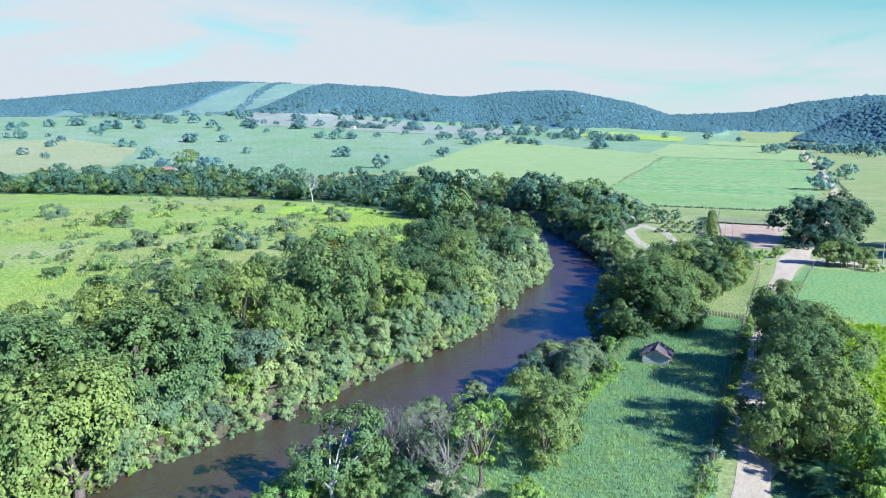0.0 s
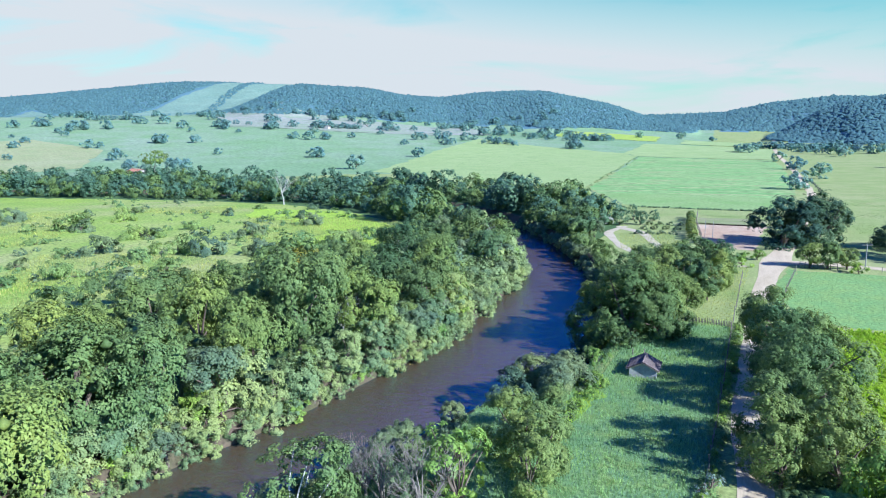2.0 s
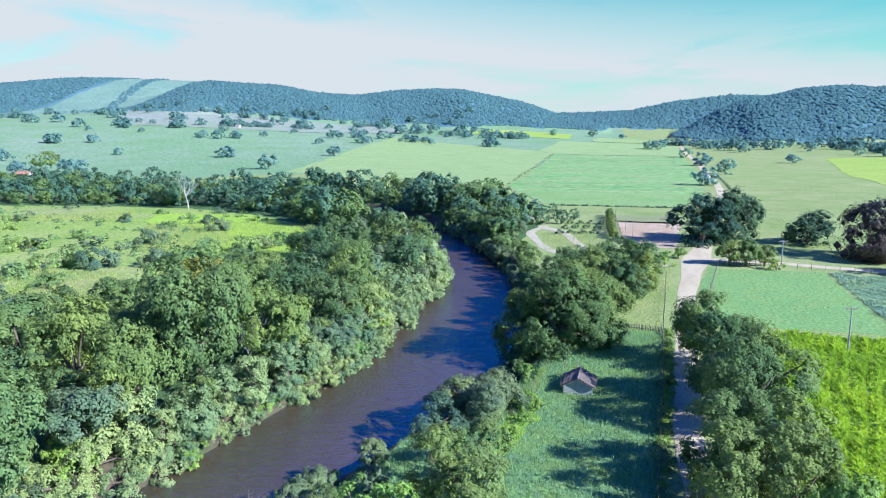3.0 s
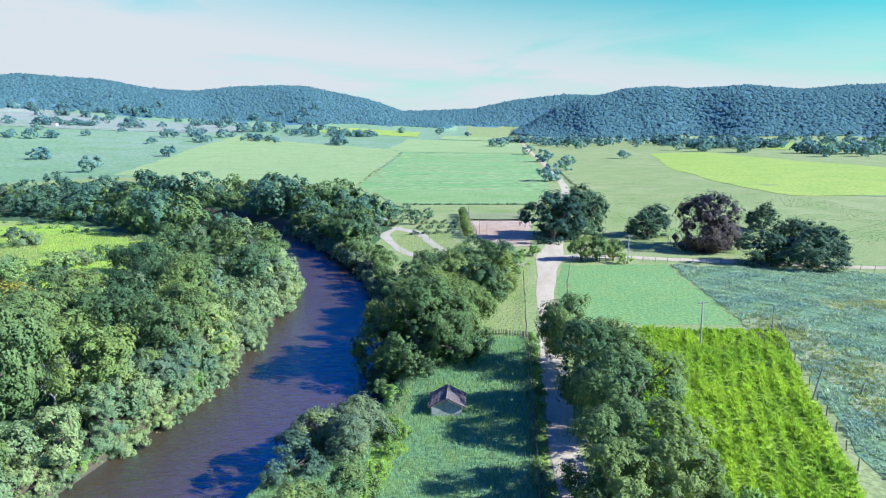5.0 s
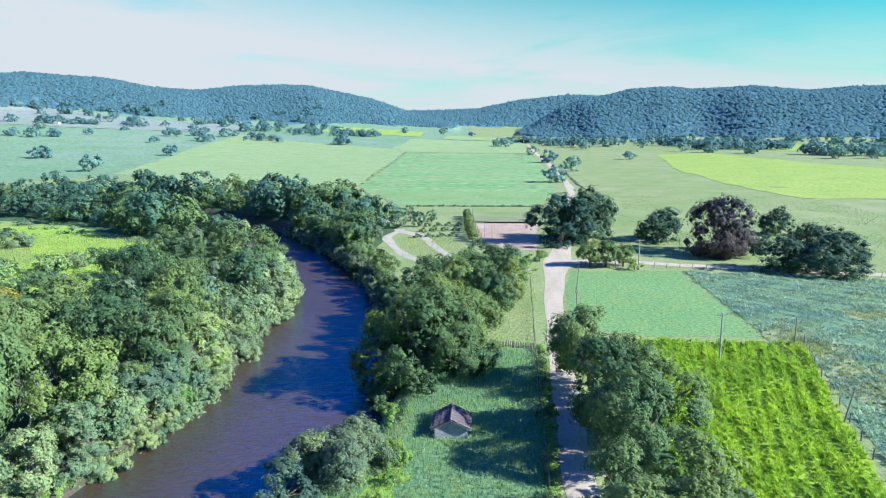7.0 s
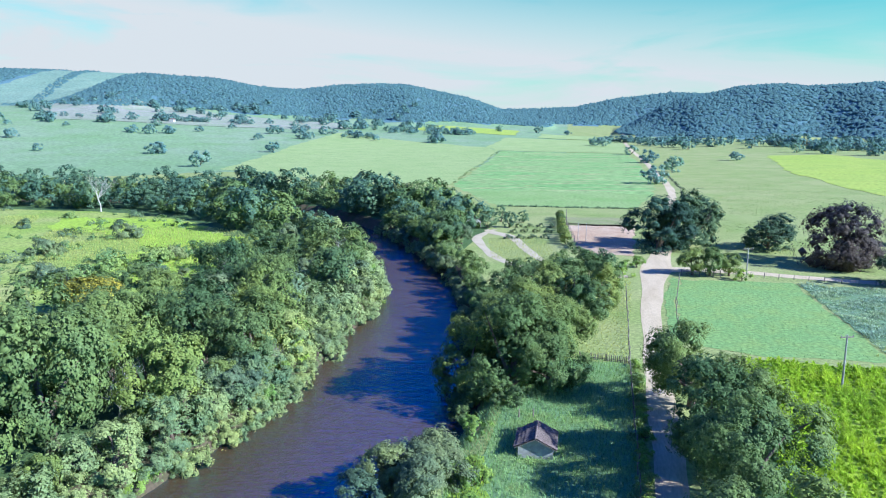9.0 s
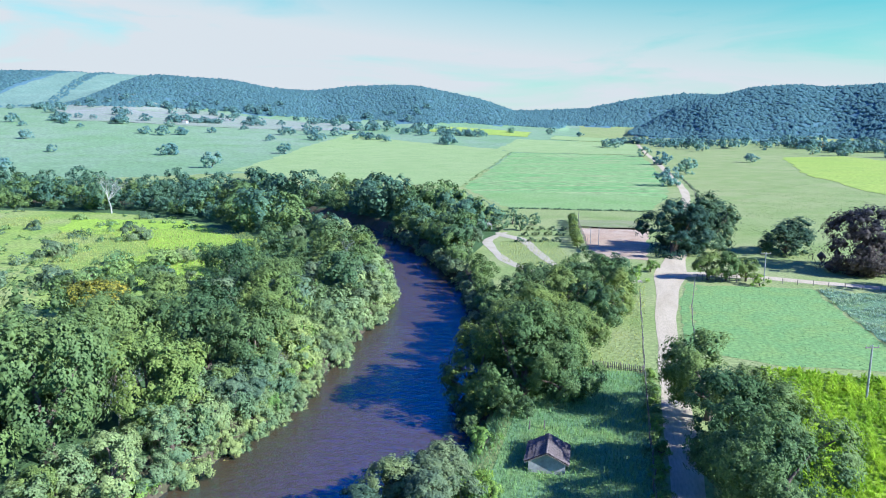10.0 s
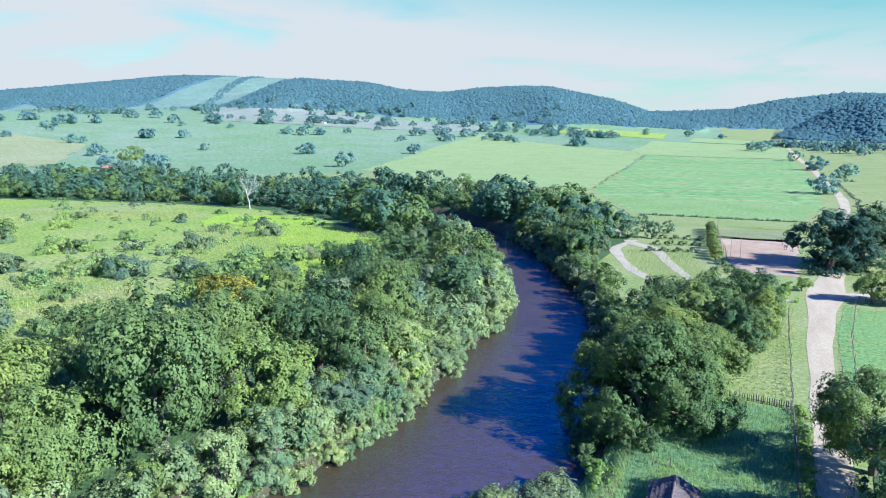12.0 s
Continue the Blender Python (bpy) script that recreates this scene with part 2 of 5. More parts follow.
# ---- plan: river, roads, terrain ----
RIVER = [(-64, -140, 11), (-56, -50, 11), (-46, 5, 12), (-43, 20, 12), (-39.8, 39, 10.2), (-35.2, 62, 11.4), (-31.0, 80, 12.8), (-32.3, 98, 12.3), (-35.4, 117, 11.3), (-37.6, 134, 9.5),
         (-44, 154, 9), (-53.5, 172, 8.8), (-67, 194, 9), (-82, 214, 10), (-109, 242, 11), (-152, 267, 11), (-225, 281, 11), (-330, 268, 11), (-480, 235, 11), (-700, 235, 11)]
WATER_Z = -3.4


def spline(points, step):
    """Catmull-Rom line through the points, resampled."""
    pts = np.array(points, float)
    pts = np.vstack([2 * pts[0] - pts[1], pts, 2 * pts[-1] - pts[-2]])
    out = []
    for i in range(1, len(pts) - 2):
        a, b, c, d = pts[i - 1:i + 3]
        k = max(2, int(np.linalg.norm((c - b)[:2]) / step))
        for s in np.arange(k) / k:
            out.append(0.5 * (2 * b + (c - a) * s + (2 * a - 5 * b + 4 * c - d) * s * s + (3 * b - a - 3 * c + d) * s ** 3))
    out.append(pts[-2])
    return np.array(out)


river_line = spline(RIVER, 3.0)


def river_distance(x, y):
    """Metres from the water's edge; negative in the river."""
    x, y = np.atleast_1d(np.asarray(x, float)), np.atleast_1d(np.asarray(y, float))
    if x.size == 1:
        return np.array([np.min(np.hypot(river_line[:, 0] - x[0], river_line[:, 1] - y[0]) - river_line[:, 2])])
    best = np.full(x.shape, 1e9)
    for cx, cy, hw in river_line:
        np.minimum(best, np.hypot(x - cx, y - cy) - hw, out=best)
    return best


def smooth(t):
    t = np.clip(t, 0, 1)
    return t * t * (3 - 2 * t)


# ridges: foot and crest distance, and the crest's elevation angle by azimuth
RIDGES = [
    (1750, 2600, [(-180, 1.2), (-90, 1.6), (-61, 2.19), (-56, 2.72), (-52, 3.18), (-47.6, 3.69), (-43.7, 3.71), (-39, 3.59), (-36.6, 3.57), (-34, 2.9), (-30, 1.6), (-25, 0.3), (-20, -2)]),
    (1400, 1850, [(-47, -1), (-43.9, 1.37), (-41.2, 2.48), (-39.3, 3.45), (-36.6, 3.5), (-31.9, 3.2), (-29.6, 2.63), (-27.2, 2.46), (-25.8, 2.4), (-23, 2.75), (-20, 2.89), (-17.4, 2.79), (-14.3, 2.15), (-12, 1.62), (-9.4, 0.66), (-6, -0.2), (-3, -2)]),
    (1080, 1500, [(-2, -2), (1, -0.6), (3.5, 0.9), (5.5, 1.55), (7.2, 1.75), (8.9, 2.16), (11.5, 2.28), (13.7, 2.05), (18, 2.18), (21.2, 1.79), (24, 1.5), (27, 1.4), (40, 1.8), (90, 1.4), (180, 1.2)]),
    (2300, 3300, [(-30, -1), (-14, 0.5), (-9, 0.7), (-6.8, 0.69), (-3.5, 0.78), (-0.2, 1.43), (4, 1.82), (8, 1.6), (18, 1.6), (22, 1.75), (24, 1.91), (27, 1.91), (45, 1.5), (180, 0.5)]),
]
FOOT = [(-180, 40), (-75, 66), (-57, 70), (-45, 73), (-40, 74), (-33, 62), (-27, 48), (-21, 38), (-14, 30), (-9.7, 21), (-5, 11), (0, 3), (4, 0), (180, 0)]


def pick(table, az):
    a = np.array(table)
    return np.interp(az, a[:, 0], a[:, 1])


def terrain(x, y):
    x, y = np.asarray(x, float), np.asarray(y, float)
    r, az = np.hypot(x, y), np.degrees(np.arctan2(x, y))
    low = pick(FOOT, az) * smooth((r - 560) / 1150)
    z = low.copy()
    wob = np.sin(az * 0.5 + 0.7) + 0.5 * np.sin(az * 1.1 + r * 0.003)
    for foot, crest, table in RIDGES:
        top = 36.5 + np.tan(np.radians(pick(table, az))) * crest
        f = foot + 40 * wob
        s = np.where(r < crest, smooth((r - f) / (crest - f)), 1 - 0.6 * smooth((r - crest) / 900))
        z = np.maximum(z, low + (top - low) * s)
    d = river_distance(x.ravel(), y.ravel()).reshape(x.shape) if x.size else x
    z = z + np.where(r < 1200, 0.12 * np.sin(x * 0.11 + y * 0.05) * np.sin(y * 0.09), 0) * smooth((np.abs(x - 8) - 25) / 30)
    # the near bank below the broad trees slopes gently
    run = 3.6 + 4.0 * smooth((x + 32) / 5) * smooth((y - 56) / 10) * smooth((112 - y) / 10)
    return np.where(d < 9, WATER_Z - 2.0 + (z - WATER_Z + 2.0) * smooth((d + 1.5) / run), z)


def axis(lo, hi, step, far_lo, far_hi, grow):
    v = list(np.arange(lo, hi + 0.1, step))
    s = step
    while v[-1] < far_hi:
        s *= grow
        v.append(v[-1] + s)
    s = step
    while v[0] > far_lo:
        s *= grow
        v.insert(0, v[0] - s)
    return np.array(v)


GX, GY = axis(-110, 60, 1.6, -4400, 3600, 1.055), axis(-30, 230, 1.8, -1500, 4400, 1.05)
gx, gy = np.meshgrid(GX, GY)
GZ = terrain(gx, gy)


def ground_z(x, y):
    """Height of the ground sheet, between its grid points."""
    x, y = np.asarray(x, float), np.asarray(y, float)
    i = np.clip(np.searchsorted(GX, x) - 1, 0, len(GX) - 2)
    j = np.clip(np.searchsorted(GY, y) - 1, 0, len(GY) - 2)
    u, w = (x - GX[i]) / (GX[i + 1] - GX[i]), (y - GY[j]) / (GY[j + 1] - GY[j])
    return (GZ[j, i] * (1 - u) * (1 - w) + GZ[j, i + 1] * u * (1 - w) + GZ[j + 1, i] * (1 - u) * w + GZ[j + 1, i + 1] * u * w)


def mesh_of(name, verts, faces, mats, smooth_shade=False, index=None):
    me = bpy.data.meshes.new(name)
    me.from_pydata([tuple(q) for q in verts] if not isinstance(verts, np.ndarray) else verts.tolist(), [], faces if isinstance(faces, list) else faces.tolist())
    for m in mats if isinstance(mats, (list, tuple)) else [mats]:
        me.materials.append(m)
    if index is not None:
        me.polygons.foreach_set("material_index", np.asarray(index, np.int32))
    if smooth_shade:
        me.polygons.foreach_set("use_smooth", np.ones(len(me.polygons), bool))
    me.update()
    return me


def grid_faces(nx, ny):
    i, j = np.meshgrid(np.arange(nx - 1), np.arange(ny - 1))
    a = (j * nx + i).ravel()
    return np.stack([a, a + 1, a + nx + 1, a + nx], 1)


# which ground is which: wooded hills, river bank, undergrowth, pasture
gf = grid_faces(len(GX), len(GY))
gv = np.stack([gx.ravel(), gy.ravel(), GZ.ravel()], 1)
mid = gv[gf].mean(1)
mr, maz = np.hypot(mid[:, 0], mid[:, 1]), np.degrees(np.arctan2(mid[:, 0], mid[:, 1]))


def wooded(x, y, z=None):
    """Whether a far place lies in the hill forest."""
    r, az = np.hypot(x, y), np.degrees(np.arctan2(x, y))
    low = pick(FOOT, az) * smooth((r - 560) / 1150)
    hill = (ground_z(x, y) - low) > 5.0
    # a cleared grassy flank on the western hill
    strip = (az > -52.8 + (r - 1750) * 0.0122) & (az < -38) & (r > 1880) & (r < 2680) & ~(np.abs(az + 44.6 - (r - 2000) * 0.0062) < 0.4)
    strip2 = (np.abs(az + 57.5) < 2.2 - (r - 1750) * 0.006) & (r > 1700) & (r < 2050)
    return hill & (r > 1000) & ~strip & ~strip2


wd = river_distance(mid[:, 0], mid[:, 1])
kind = np.zeros(len(gf), np.int32)
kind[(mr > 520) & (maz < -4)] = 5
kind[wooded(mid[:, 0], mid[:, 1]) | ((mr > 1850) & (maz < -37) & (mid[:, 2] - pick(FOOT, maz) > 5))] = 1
kind[(wd < 3.0)] = 2
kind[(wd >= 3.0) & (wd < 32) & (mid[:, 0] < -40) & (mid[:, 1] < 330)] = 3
meadow = (mid[:, 0] < -60) & (mid[:, 0] > -420) & (mid[:, 1] > -60) & (mid[:, 1] < 262) & (kind == 0)
kind[meadow] = 4
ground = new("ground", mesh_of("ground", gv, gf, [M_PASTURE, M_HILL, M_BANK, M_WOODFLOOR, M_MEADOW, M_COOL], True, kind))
tagged(ground, "green valley floor rising to wooded hills", "ground", kind="structure")

# water sheet, lying below the banks
wv, wf = [], []
for i, (cx, cy, hw) in enumerate(river_line):
    a, b = river_line[max(i - 1, 0)], river_line[min(i + 1, len(river_line) - 1)]
    dx, dy = b[0] - a[0], b[1] - a[1]
    s = math.hypot(dx, dy)
    nx, ny = -dy / s, dx / s
    for k in (-1, 0, 1):
        wv.append((cx + nx * k * (hw + 2.6), cy + ny * k * (hw + 2.6), WATER_Z))
    if i:
        q = 3 * i
        wf += [(q - 3, q - 2, q + 1, q), (q - 2, q - 1, q + 2, q + 1)]
river = new("river_water", mesh_of("river_water", wv, wf, M_WATER))
tagged(river, "turbid brown river with blue tinted reflections", "river", kind="structure")


def ribbon(name, line, material, lift, label, category, across=5, wobble=0.25, seed=1):
    """A road or path laid on the ground; rows of (x, y, half width)."""
    rng = np.random.default_rng(seed)
    pts = spline(line, 2.5 if len(line) < 14 else 4.0)
    vs, fs = [], []
    w = rng.normal(0, wobble, (len(pts), 2))
    w = (w + np.roll(w, 1, 0) + np.roll(w, 2, 0)) / 2
    for i, (cx, cy, hw) in enumerate(pts):
        a, b = pts[max(i - 1, 0)], pts[min(i + 1, len(pts) - 1)]
        s = math.hypot(b[0] - a[0], b[1] - a[1])
        nx, ny = (b[1] - a[1]) / s, -(b[0] - a[0]) / s
        for k in range(across):
            f = -1 + 2 * k / (across - 1)
            e = f * hw + (w[i, 0] if k == 0 else w[i, 1] if k == across - 1 else 0)
            x, y = cx + nx * e, cy + ny * e
            vs.append((x, y, float(ground_z(x, y)) + lift * (1 - 0.6 * abs(f))))
        if i:
            for k in range(across - 1):
                q = i * across + k
                fs.append((q - across, q - across + 1, q + 1, q))
    ob = new(name, mesh_of(name, vs, fs, material, True))
    return tagged(ob, label, category, kind="structure")


ROAD = [(11, -70, 1.7), (10.2, 0, 1.7), (9.7, 40, 1.7), (8.3, 61, 1.8), (8.2, 85, 1.75), (8.4, 113, 1.75), (9.5, 145, 2.05), (11.5, 170, 3.6), (13.5, 186, 2.7), (18, 225, 2.2), (25, 310, 2.0), (28.5, 365, 2.0),
        (27, 470, 2.0), (23, 632, 2.2), (17, 780, 2.2), (12, 1000, 2.4), (11, 1300, 2.6)]
ribbon("road", ROAD, M_ROAD, 0.07, "pale dirt country road through fields", "road", 5, 0.18, 2)
ribbon("side_road", [(13.5, 171, 3.2), (25, 172.5, 2.1), (44, 169, 1.8), (66, 164.5, 1.8), (90, 161, 1.8), (150, 152, 1.8), (320, 130, 2)], M_ROAD, 0.10, "pale dirt side road between paddocks", "road", 5, 0.25, 3)
ribbon("footpath", [(-37, 222, 0.8), (-39.5, 212, 1.2), (-39.4, 204, 1.3), (-35.5, 192, 1.4), (-30, 179.5, 1.4), (-23, 169.5, 1.3), (-15, 163, 1.2), (-4, 160, 1.0), (5, 162, 1.2)], M_PATH, 0.10, "pale earth track to the riverside house", "path", 4, 0.2, 4)
ribbon("footpath", [(-40, 221, 1.0), (-36, 215.5, 2.0), (-30, 210, 1.9), (-24.6, 196, 1.4), (-20.5, 185, 1.2), (-16, 174, 1.0), (-12, 164, 0.8)], M_PATH, 0.14, "pale earth track past the orchard", "path", 4, 0.2, 5)


def inside(poly, x, y):
    x, y = np.atleast_1d(np.asarray(x, float)), np.atleast_1d(np.asarray(y, float))
    ok = np.zeros(x.shape, bool)
    j = len(poly) - 1
    for i in range(len(poly)):
        (xi, yi), (xj, yj) = poly[i], poly[j]
        if yi != yj:
            ok ^= ((yi > y) != (yj > y)) & (x < (xj - xi) * (y - yi) / (yj - yi) + xi)
        j = i
    return ok


def field(poly, material, lift, label, cell, ragged=0.5, seed=1):
    """A field: a sheet with an uneven edge, laid over the ground."""
    rng = np.random.default_rng(seed)
    ring = []
    for i, a in enumerate(poly):
        b = poly[(i + 1) % len(poly)]
        k = max(1, int(math.dist(a, b) / cell))
        for s in range(k):
            f = s / k
            j = rng.normal(0, ragged, 2) if s else (0, 0)
            ring.append((a[0] + (b[0] - a[0]) * f + j[0], a[1] + (b[1] - a[1]) * f + j[1]))
    bm = bmesh.new()
    bm.faces.new([bm.verts.new((x, y, 0)) for x, y in ring])
    xs, ys = [q[0] for q in ring], [q[1] for q in ring]
    for lo, hi, co, no in ((min(xs), max(xs), 0, (1, 0, 0)), (min(ys), max(ys), 1, (0, 1, 0))):
        s = max(cell * 2, (hi - lo) / 60)
        c = lo + s
        while c < hi:
            at = (c, 0, 0) if co == 0 else (0, c, 0)
            bmesh.ops.bisect_plane(bm, geom=bm.verts[:] + bm.edges[:] + bm.faces[:], plane_co=at, plane_no=no)
            c += s
    for q in bm.verts:
        q.co.z = float(ground_z(q.co.x, q.co.y)) + lift
    me = bpy.data.meshes.new("field")
    bm.to_mesh(me)
    bm.free()
    me.materials.append(material)
    return tagged(new("field", me), label, "field", kind="structure")


def polar(rows):
    return [(r * math.sin(radians(a)), r * math.cos(radians(a))) for a, r in rows]


LAWN = [(5.6, -20), (6.5, 40), (4.9, 60), (4.4, 103), (-4.5, 104), (-13, 99), (-15.2, 84), (-20.5, 66), (-25, 45), (-30, 25), (-35, 8), (-35, -20)]
field(LAWN, M_LAWN, 0.03, "lush grass between the river and the road", 2.0, 0.3, 11)
field([(-4.5, 105), (4.2, 104.4), (4.3, 150), (-2, 152), (-9, 130)], M_PASTURE, 0.03, "short sunny grass beside the road", 2.0, 0.3, 12)
PADDOCK = [(16.5, 161), (40, 163), (41.6, 135), (42.5, 113), (23.4, 111.5), (14.5, 115), (13.5, 128), (14.5, 148)]
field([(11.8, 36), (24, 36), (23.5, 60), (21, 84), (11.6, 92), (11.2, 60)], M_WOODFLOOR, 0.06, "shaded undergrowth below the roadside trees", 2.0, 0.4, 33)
field([(-20.5, 23.5), (-15, 24), (-13.5, 27), (-17, 28.5), (-20.5, 27)], M_PATH, 0.08, "bare trodden earth under the trees", 1.0, 0.4, 34)
field(PADDOCK, M_PADDOCK, 0.04, "smooth cut green paddock", 2.0, 0.3, 13)
WEEDS = [(41, 162), (90, 155), (140, 110), (110, 40), (60, 20), (40, 55), (40.5, 69), (46, 99), (47.5, 111), (43, 113)]
field(WEEDS, M_WEEDS, 0.04, "field of silvery green weeds", 3.0, 0.5, 14)
CORN = [(21, 110), (35, 109), (47, 109.5), (45.5, 99.6), (41, 80), (37.5, 62), (33, 45), (28, 25), (19, 25), (18, 60)]
field(CORN, M_CORNSOIL, 0.045, "earth and stalks under the maize", 2.0, 0.3, 15)
M_LUSH = soil("lush lime green herbs", [(0.35, 0.5, 0.045), (0.38, 0.52, 0.06), (0.3, 0.43, 0.05)], 0.03, 0.15, 1.0, 0.3, speckle=0.4)
field([(-111, 131), (-95, 131), (-97, 165), (-103, 184), (-131, 202), (-162, 224), (-208, 219), (-192, 196), (-150, 186), (-130, 167), (-131, 148)], M_LUSH, 0.06, "lush lime green herbs at the edge of the wood", 3.0, 1.4, 37)
field([(11.3, 113), (13.3, 115), (13.6, 140), (16, 161), (14.8, 163), (12.0, 146)], M_PADDOCK, 0.035, "lush grass strip between road and paddock fence", 2.0, 0.25, 38)
GREEN = [(-46, 283), (9, 283), (20, 345), (21.5, 412), (19, 560), (12, 716), (-123, 740), (-105, 560), (-86, 366)]
field(GREEN, M_CROP, 0.05, "wide field of young green crop", 6.0, 0.8, 16)
M_BAND = soil("yellow green grass margin", [(0.26, 0.37, 0.12), (0.3, 0.39, 0.15), (0.22, 0.35, 0.1)], 0.01, 0.05, 0.8, 0.12)
field([(-47, 284), (9, 284), (18, 338), (-30, 346), (-74, 342)], M_BAND, 0.09, "yellow green grass margin of the crop", 5.0, 1.2, 28)
field([(-46, 262), (12, 262), (14, 282), (-48, 282)], M_PASTURE, 0.06, "worn brownish grass margin", 3.0, 0.6, 17)
field([(-17, 256), (9, 256), (8, 236), (-15, 236)], M_GREYSOIL, 0.05, "worn grass beside the bare ground", 3.0, 0.6, 18)
field([(-15, 240), (8.5, 240), (7, 186), (-7, 186)], M_REDSOIL, 0.05, "bare reddish soil playing ground", 3.0, 0.5, 19)
field([(-90, 375), (-125, 742), (-150, 800), (-300, 900), (-420, 1000), (-380, 760), (-300, 470), (-170, 385)], M_PALE, 0.12, "pale yellow grazed pasture", 10.0, 1.5, 20)
field([(-125, 745), (12, 722), (9, 1050), (-165, 1040), (-150, 800)], M_PALE, 0.2, "pale green pasture beyond the crop", 12.0, 1.5, 21)
field([(137, 690), (192, 710), (214, 610), (250, 480), (330, 400), (330, 313), (170, 312), (128, 314), (118, 360), (110, 480)], M_BRIGHT, 0.12, "bright yellow green pasture", 10.0, 1.5, 22)
# darker grass sheet laid in for the shadow strip along the pasture's lower edge
field([(150, 313), (330, 314), (330, 304), (178, 306)], M_LAWN, 0.16, "dark grass strip painted as shadow below the bright pasture", 5.0, 1.0, 36)
field(polar([(-17.2, 1180), (-8.2, 1130), (-8.0, 1330), (-15.2, 1380)]), M_BRIGHT, 0.35, "bright green distant field", 18.0, 2.0, 23)
field(polar([(-6.5, 1080), (-0.8, 1060), (-0.8, 1210), (-6.0, 1230)]), M_PALE, 0.4, "pale green distant field", 18.0, 2.0, 27)
field(polar([(19.5, 800), (30, 760), (36, 800), (34, 980), (20.5, 1000)]), M_BRIGHT, 0.2, "yellow green field below the hills", 18.0, 2.0, 24)
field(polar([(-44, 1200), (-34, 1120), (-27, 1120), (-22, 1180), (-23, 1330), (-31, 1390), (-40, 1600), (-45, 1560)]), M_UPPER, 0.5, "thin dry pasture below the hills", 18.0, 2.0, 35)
field(polar([(-66, 640), (-55.5, 700), (-53.5, 900), (-58, 1050), (-68, 1000)]), M_TAN, 0.3, "dry tan pasture", 15.0, 2.0, 25)

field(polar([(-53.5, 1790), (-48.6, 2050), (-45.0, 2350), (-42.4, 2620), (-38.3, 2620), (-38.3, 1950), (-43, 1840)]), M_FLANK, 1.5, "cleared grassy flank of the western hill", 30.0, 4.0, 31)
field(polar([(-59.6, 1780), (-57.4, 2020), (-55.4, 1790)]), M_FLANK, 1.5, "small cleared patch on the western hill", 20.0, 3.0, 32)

# ---- vegetation ----


def unit(v):
    return v / np.maximum(np.linalg.norm(v, axis=-1, keepdims=True), 1e-6)


OCTA = (np.array([(1, 0, 0), (0, 1, 0), (-1, 0, 0), (0, -1, 0), (0, 0, 1), (0, 0, -1)], float),
        np.array([(0, 1, 4), (1, 2, 4), (2, 3, 4), (3, 0, 4), (1, 0, 5), (2, 1, 5), (3, 2, 5), (0, 3, 5)]))


def leaves_on(rng, centres, radii, count, size, lean=None):
    """Leaves as small triangles, gathered in drooping tufts over clumps; returns points and triangles."""
    per = 9
    tufts = max(2, int(round(count / per)))
    c = np.repeat(centres, tufts, 0)
    rad = np.repeat(radii, tufts, 0)
    out = np.repeat(lean, tufts, 0)
    d = unit(rng.normal(0, 1, c.shape) + out * 0.55 + (0, 0, 0.4))
    spot = c + d * (rad * rng.uniform(0.62, 1.12, len(c)))[:, None] * (1, 1, 0.85)
    axis_n = unit(d * 0.55 + out * 0.55 + rng.normal(0, 0.12, c.shape) + (0, 0, 0.3))
    side = unit(np.cross(axis_n, unit(rng.normal(0, 1, c.shape))))
    fore = np.cross(axis_n, side)
    wide = size * rng.uniform(1.7, 3.1, len(c))
    spot, axis_n, side, fore, wide = (np.repeat(q, per, 0) for q in (spot, axis_n, side, fore, wide))
    k = len(spot)
    a = rng.uniform(0, 6.283, k)
    f = np.sqrt(rng.uniform(0, 1, k))
    ray = side * np.cos(a)[:, None] + fore * np.sin(a)[:, None]
    pos = spot + ray * (wide * f)[:, None] - axis_n * (wide * (0.6 * f * f + rng.uniform(-0.15, 0.15, k)))[:, None]
    nrm = unit(axis_n + ray * (0.5 * f)[:, None] + rng.normal(0, 0.16, (k, 3)))
    v = unit(ray - axis_n * 0.5 - nrm * np.sum((ray - axis_n * 0.5) * nrm, 1)[:, None])
    u = np.cross(nrm, v)
    s = (size * rng.uniform(0.6, 1.35, k))[:, None]
    tri = np.stack([pos - u * s * 0.7 - v * s * 0.35, pos + u * s * 0.7 - v * s * 0.3, pos + v * s * 1.15], 1)
    return tri.reshape(-1, 3), np.arange(k * 3).reshape(-1, 3)


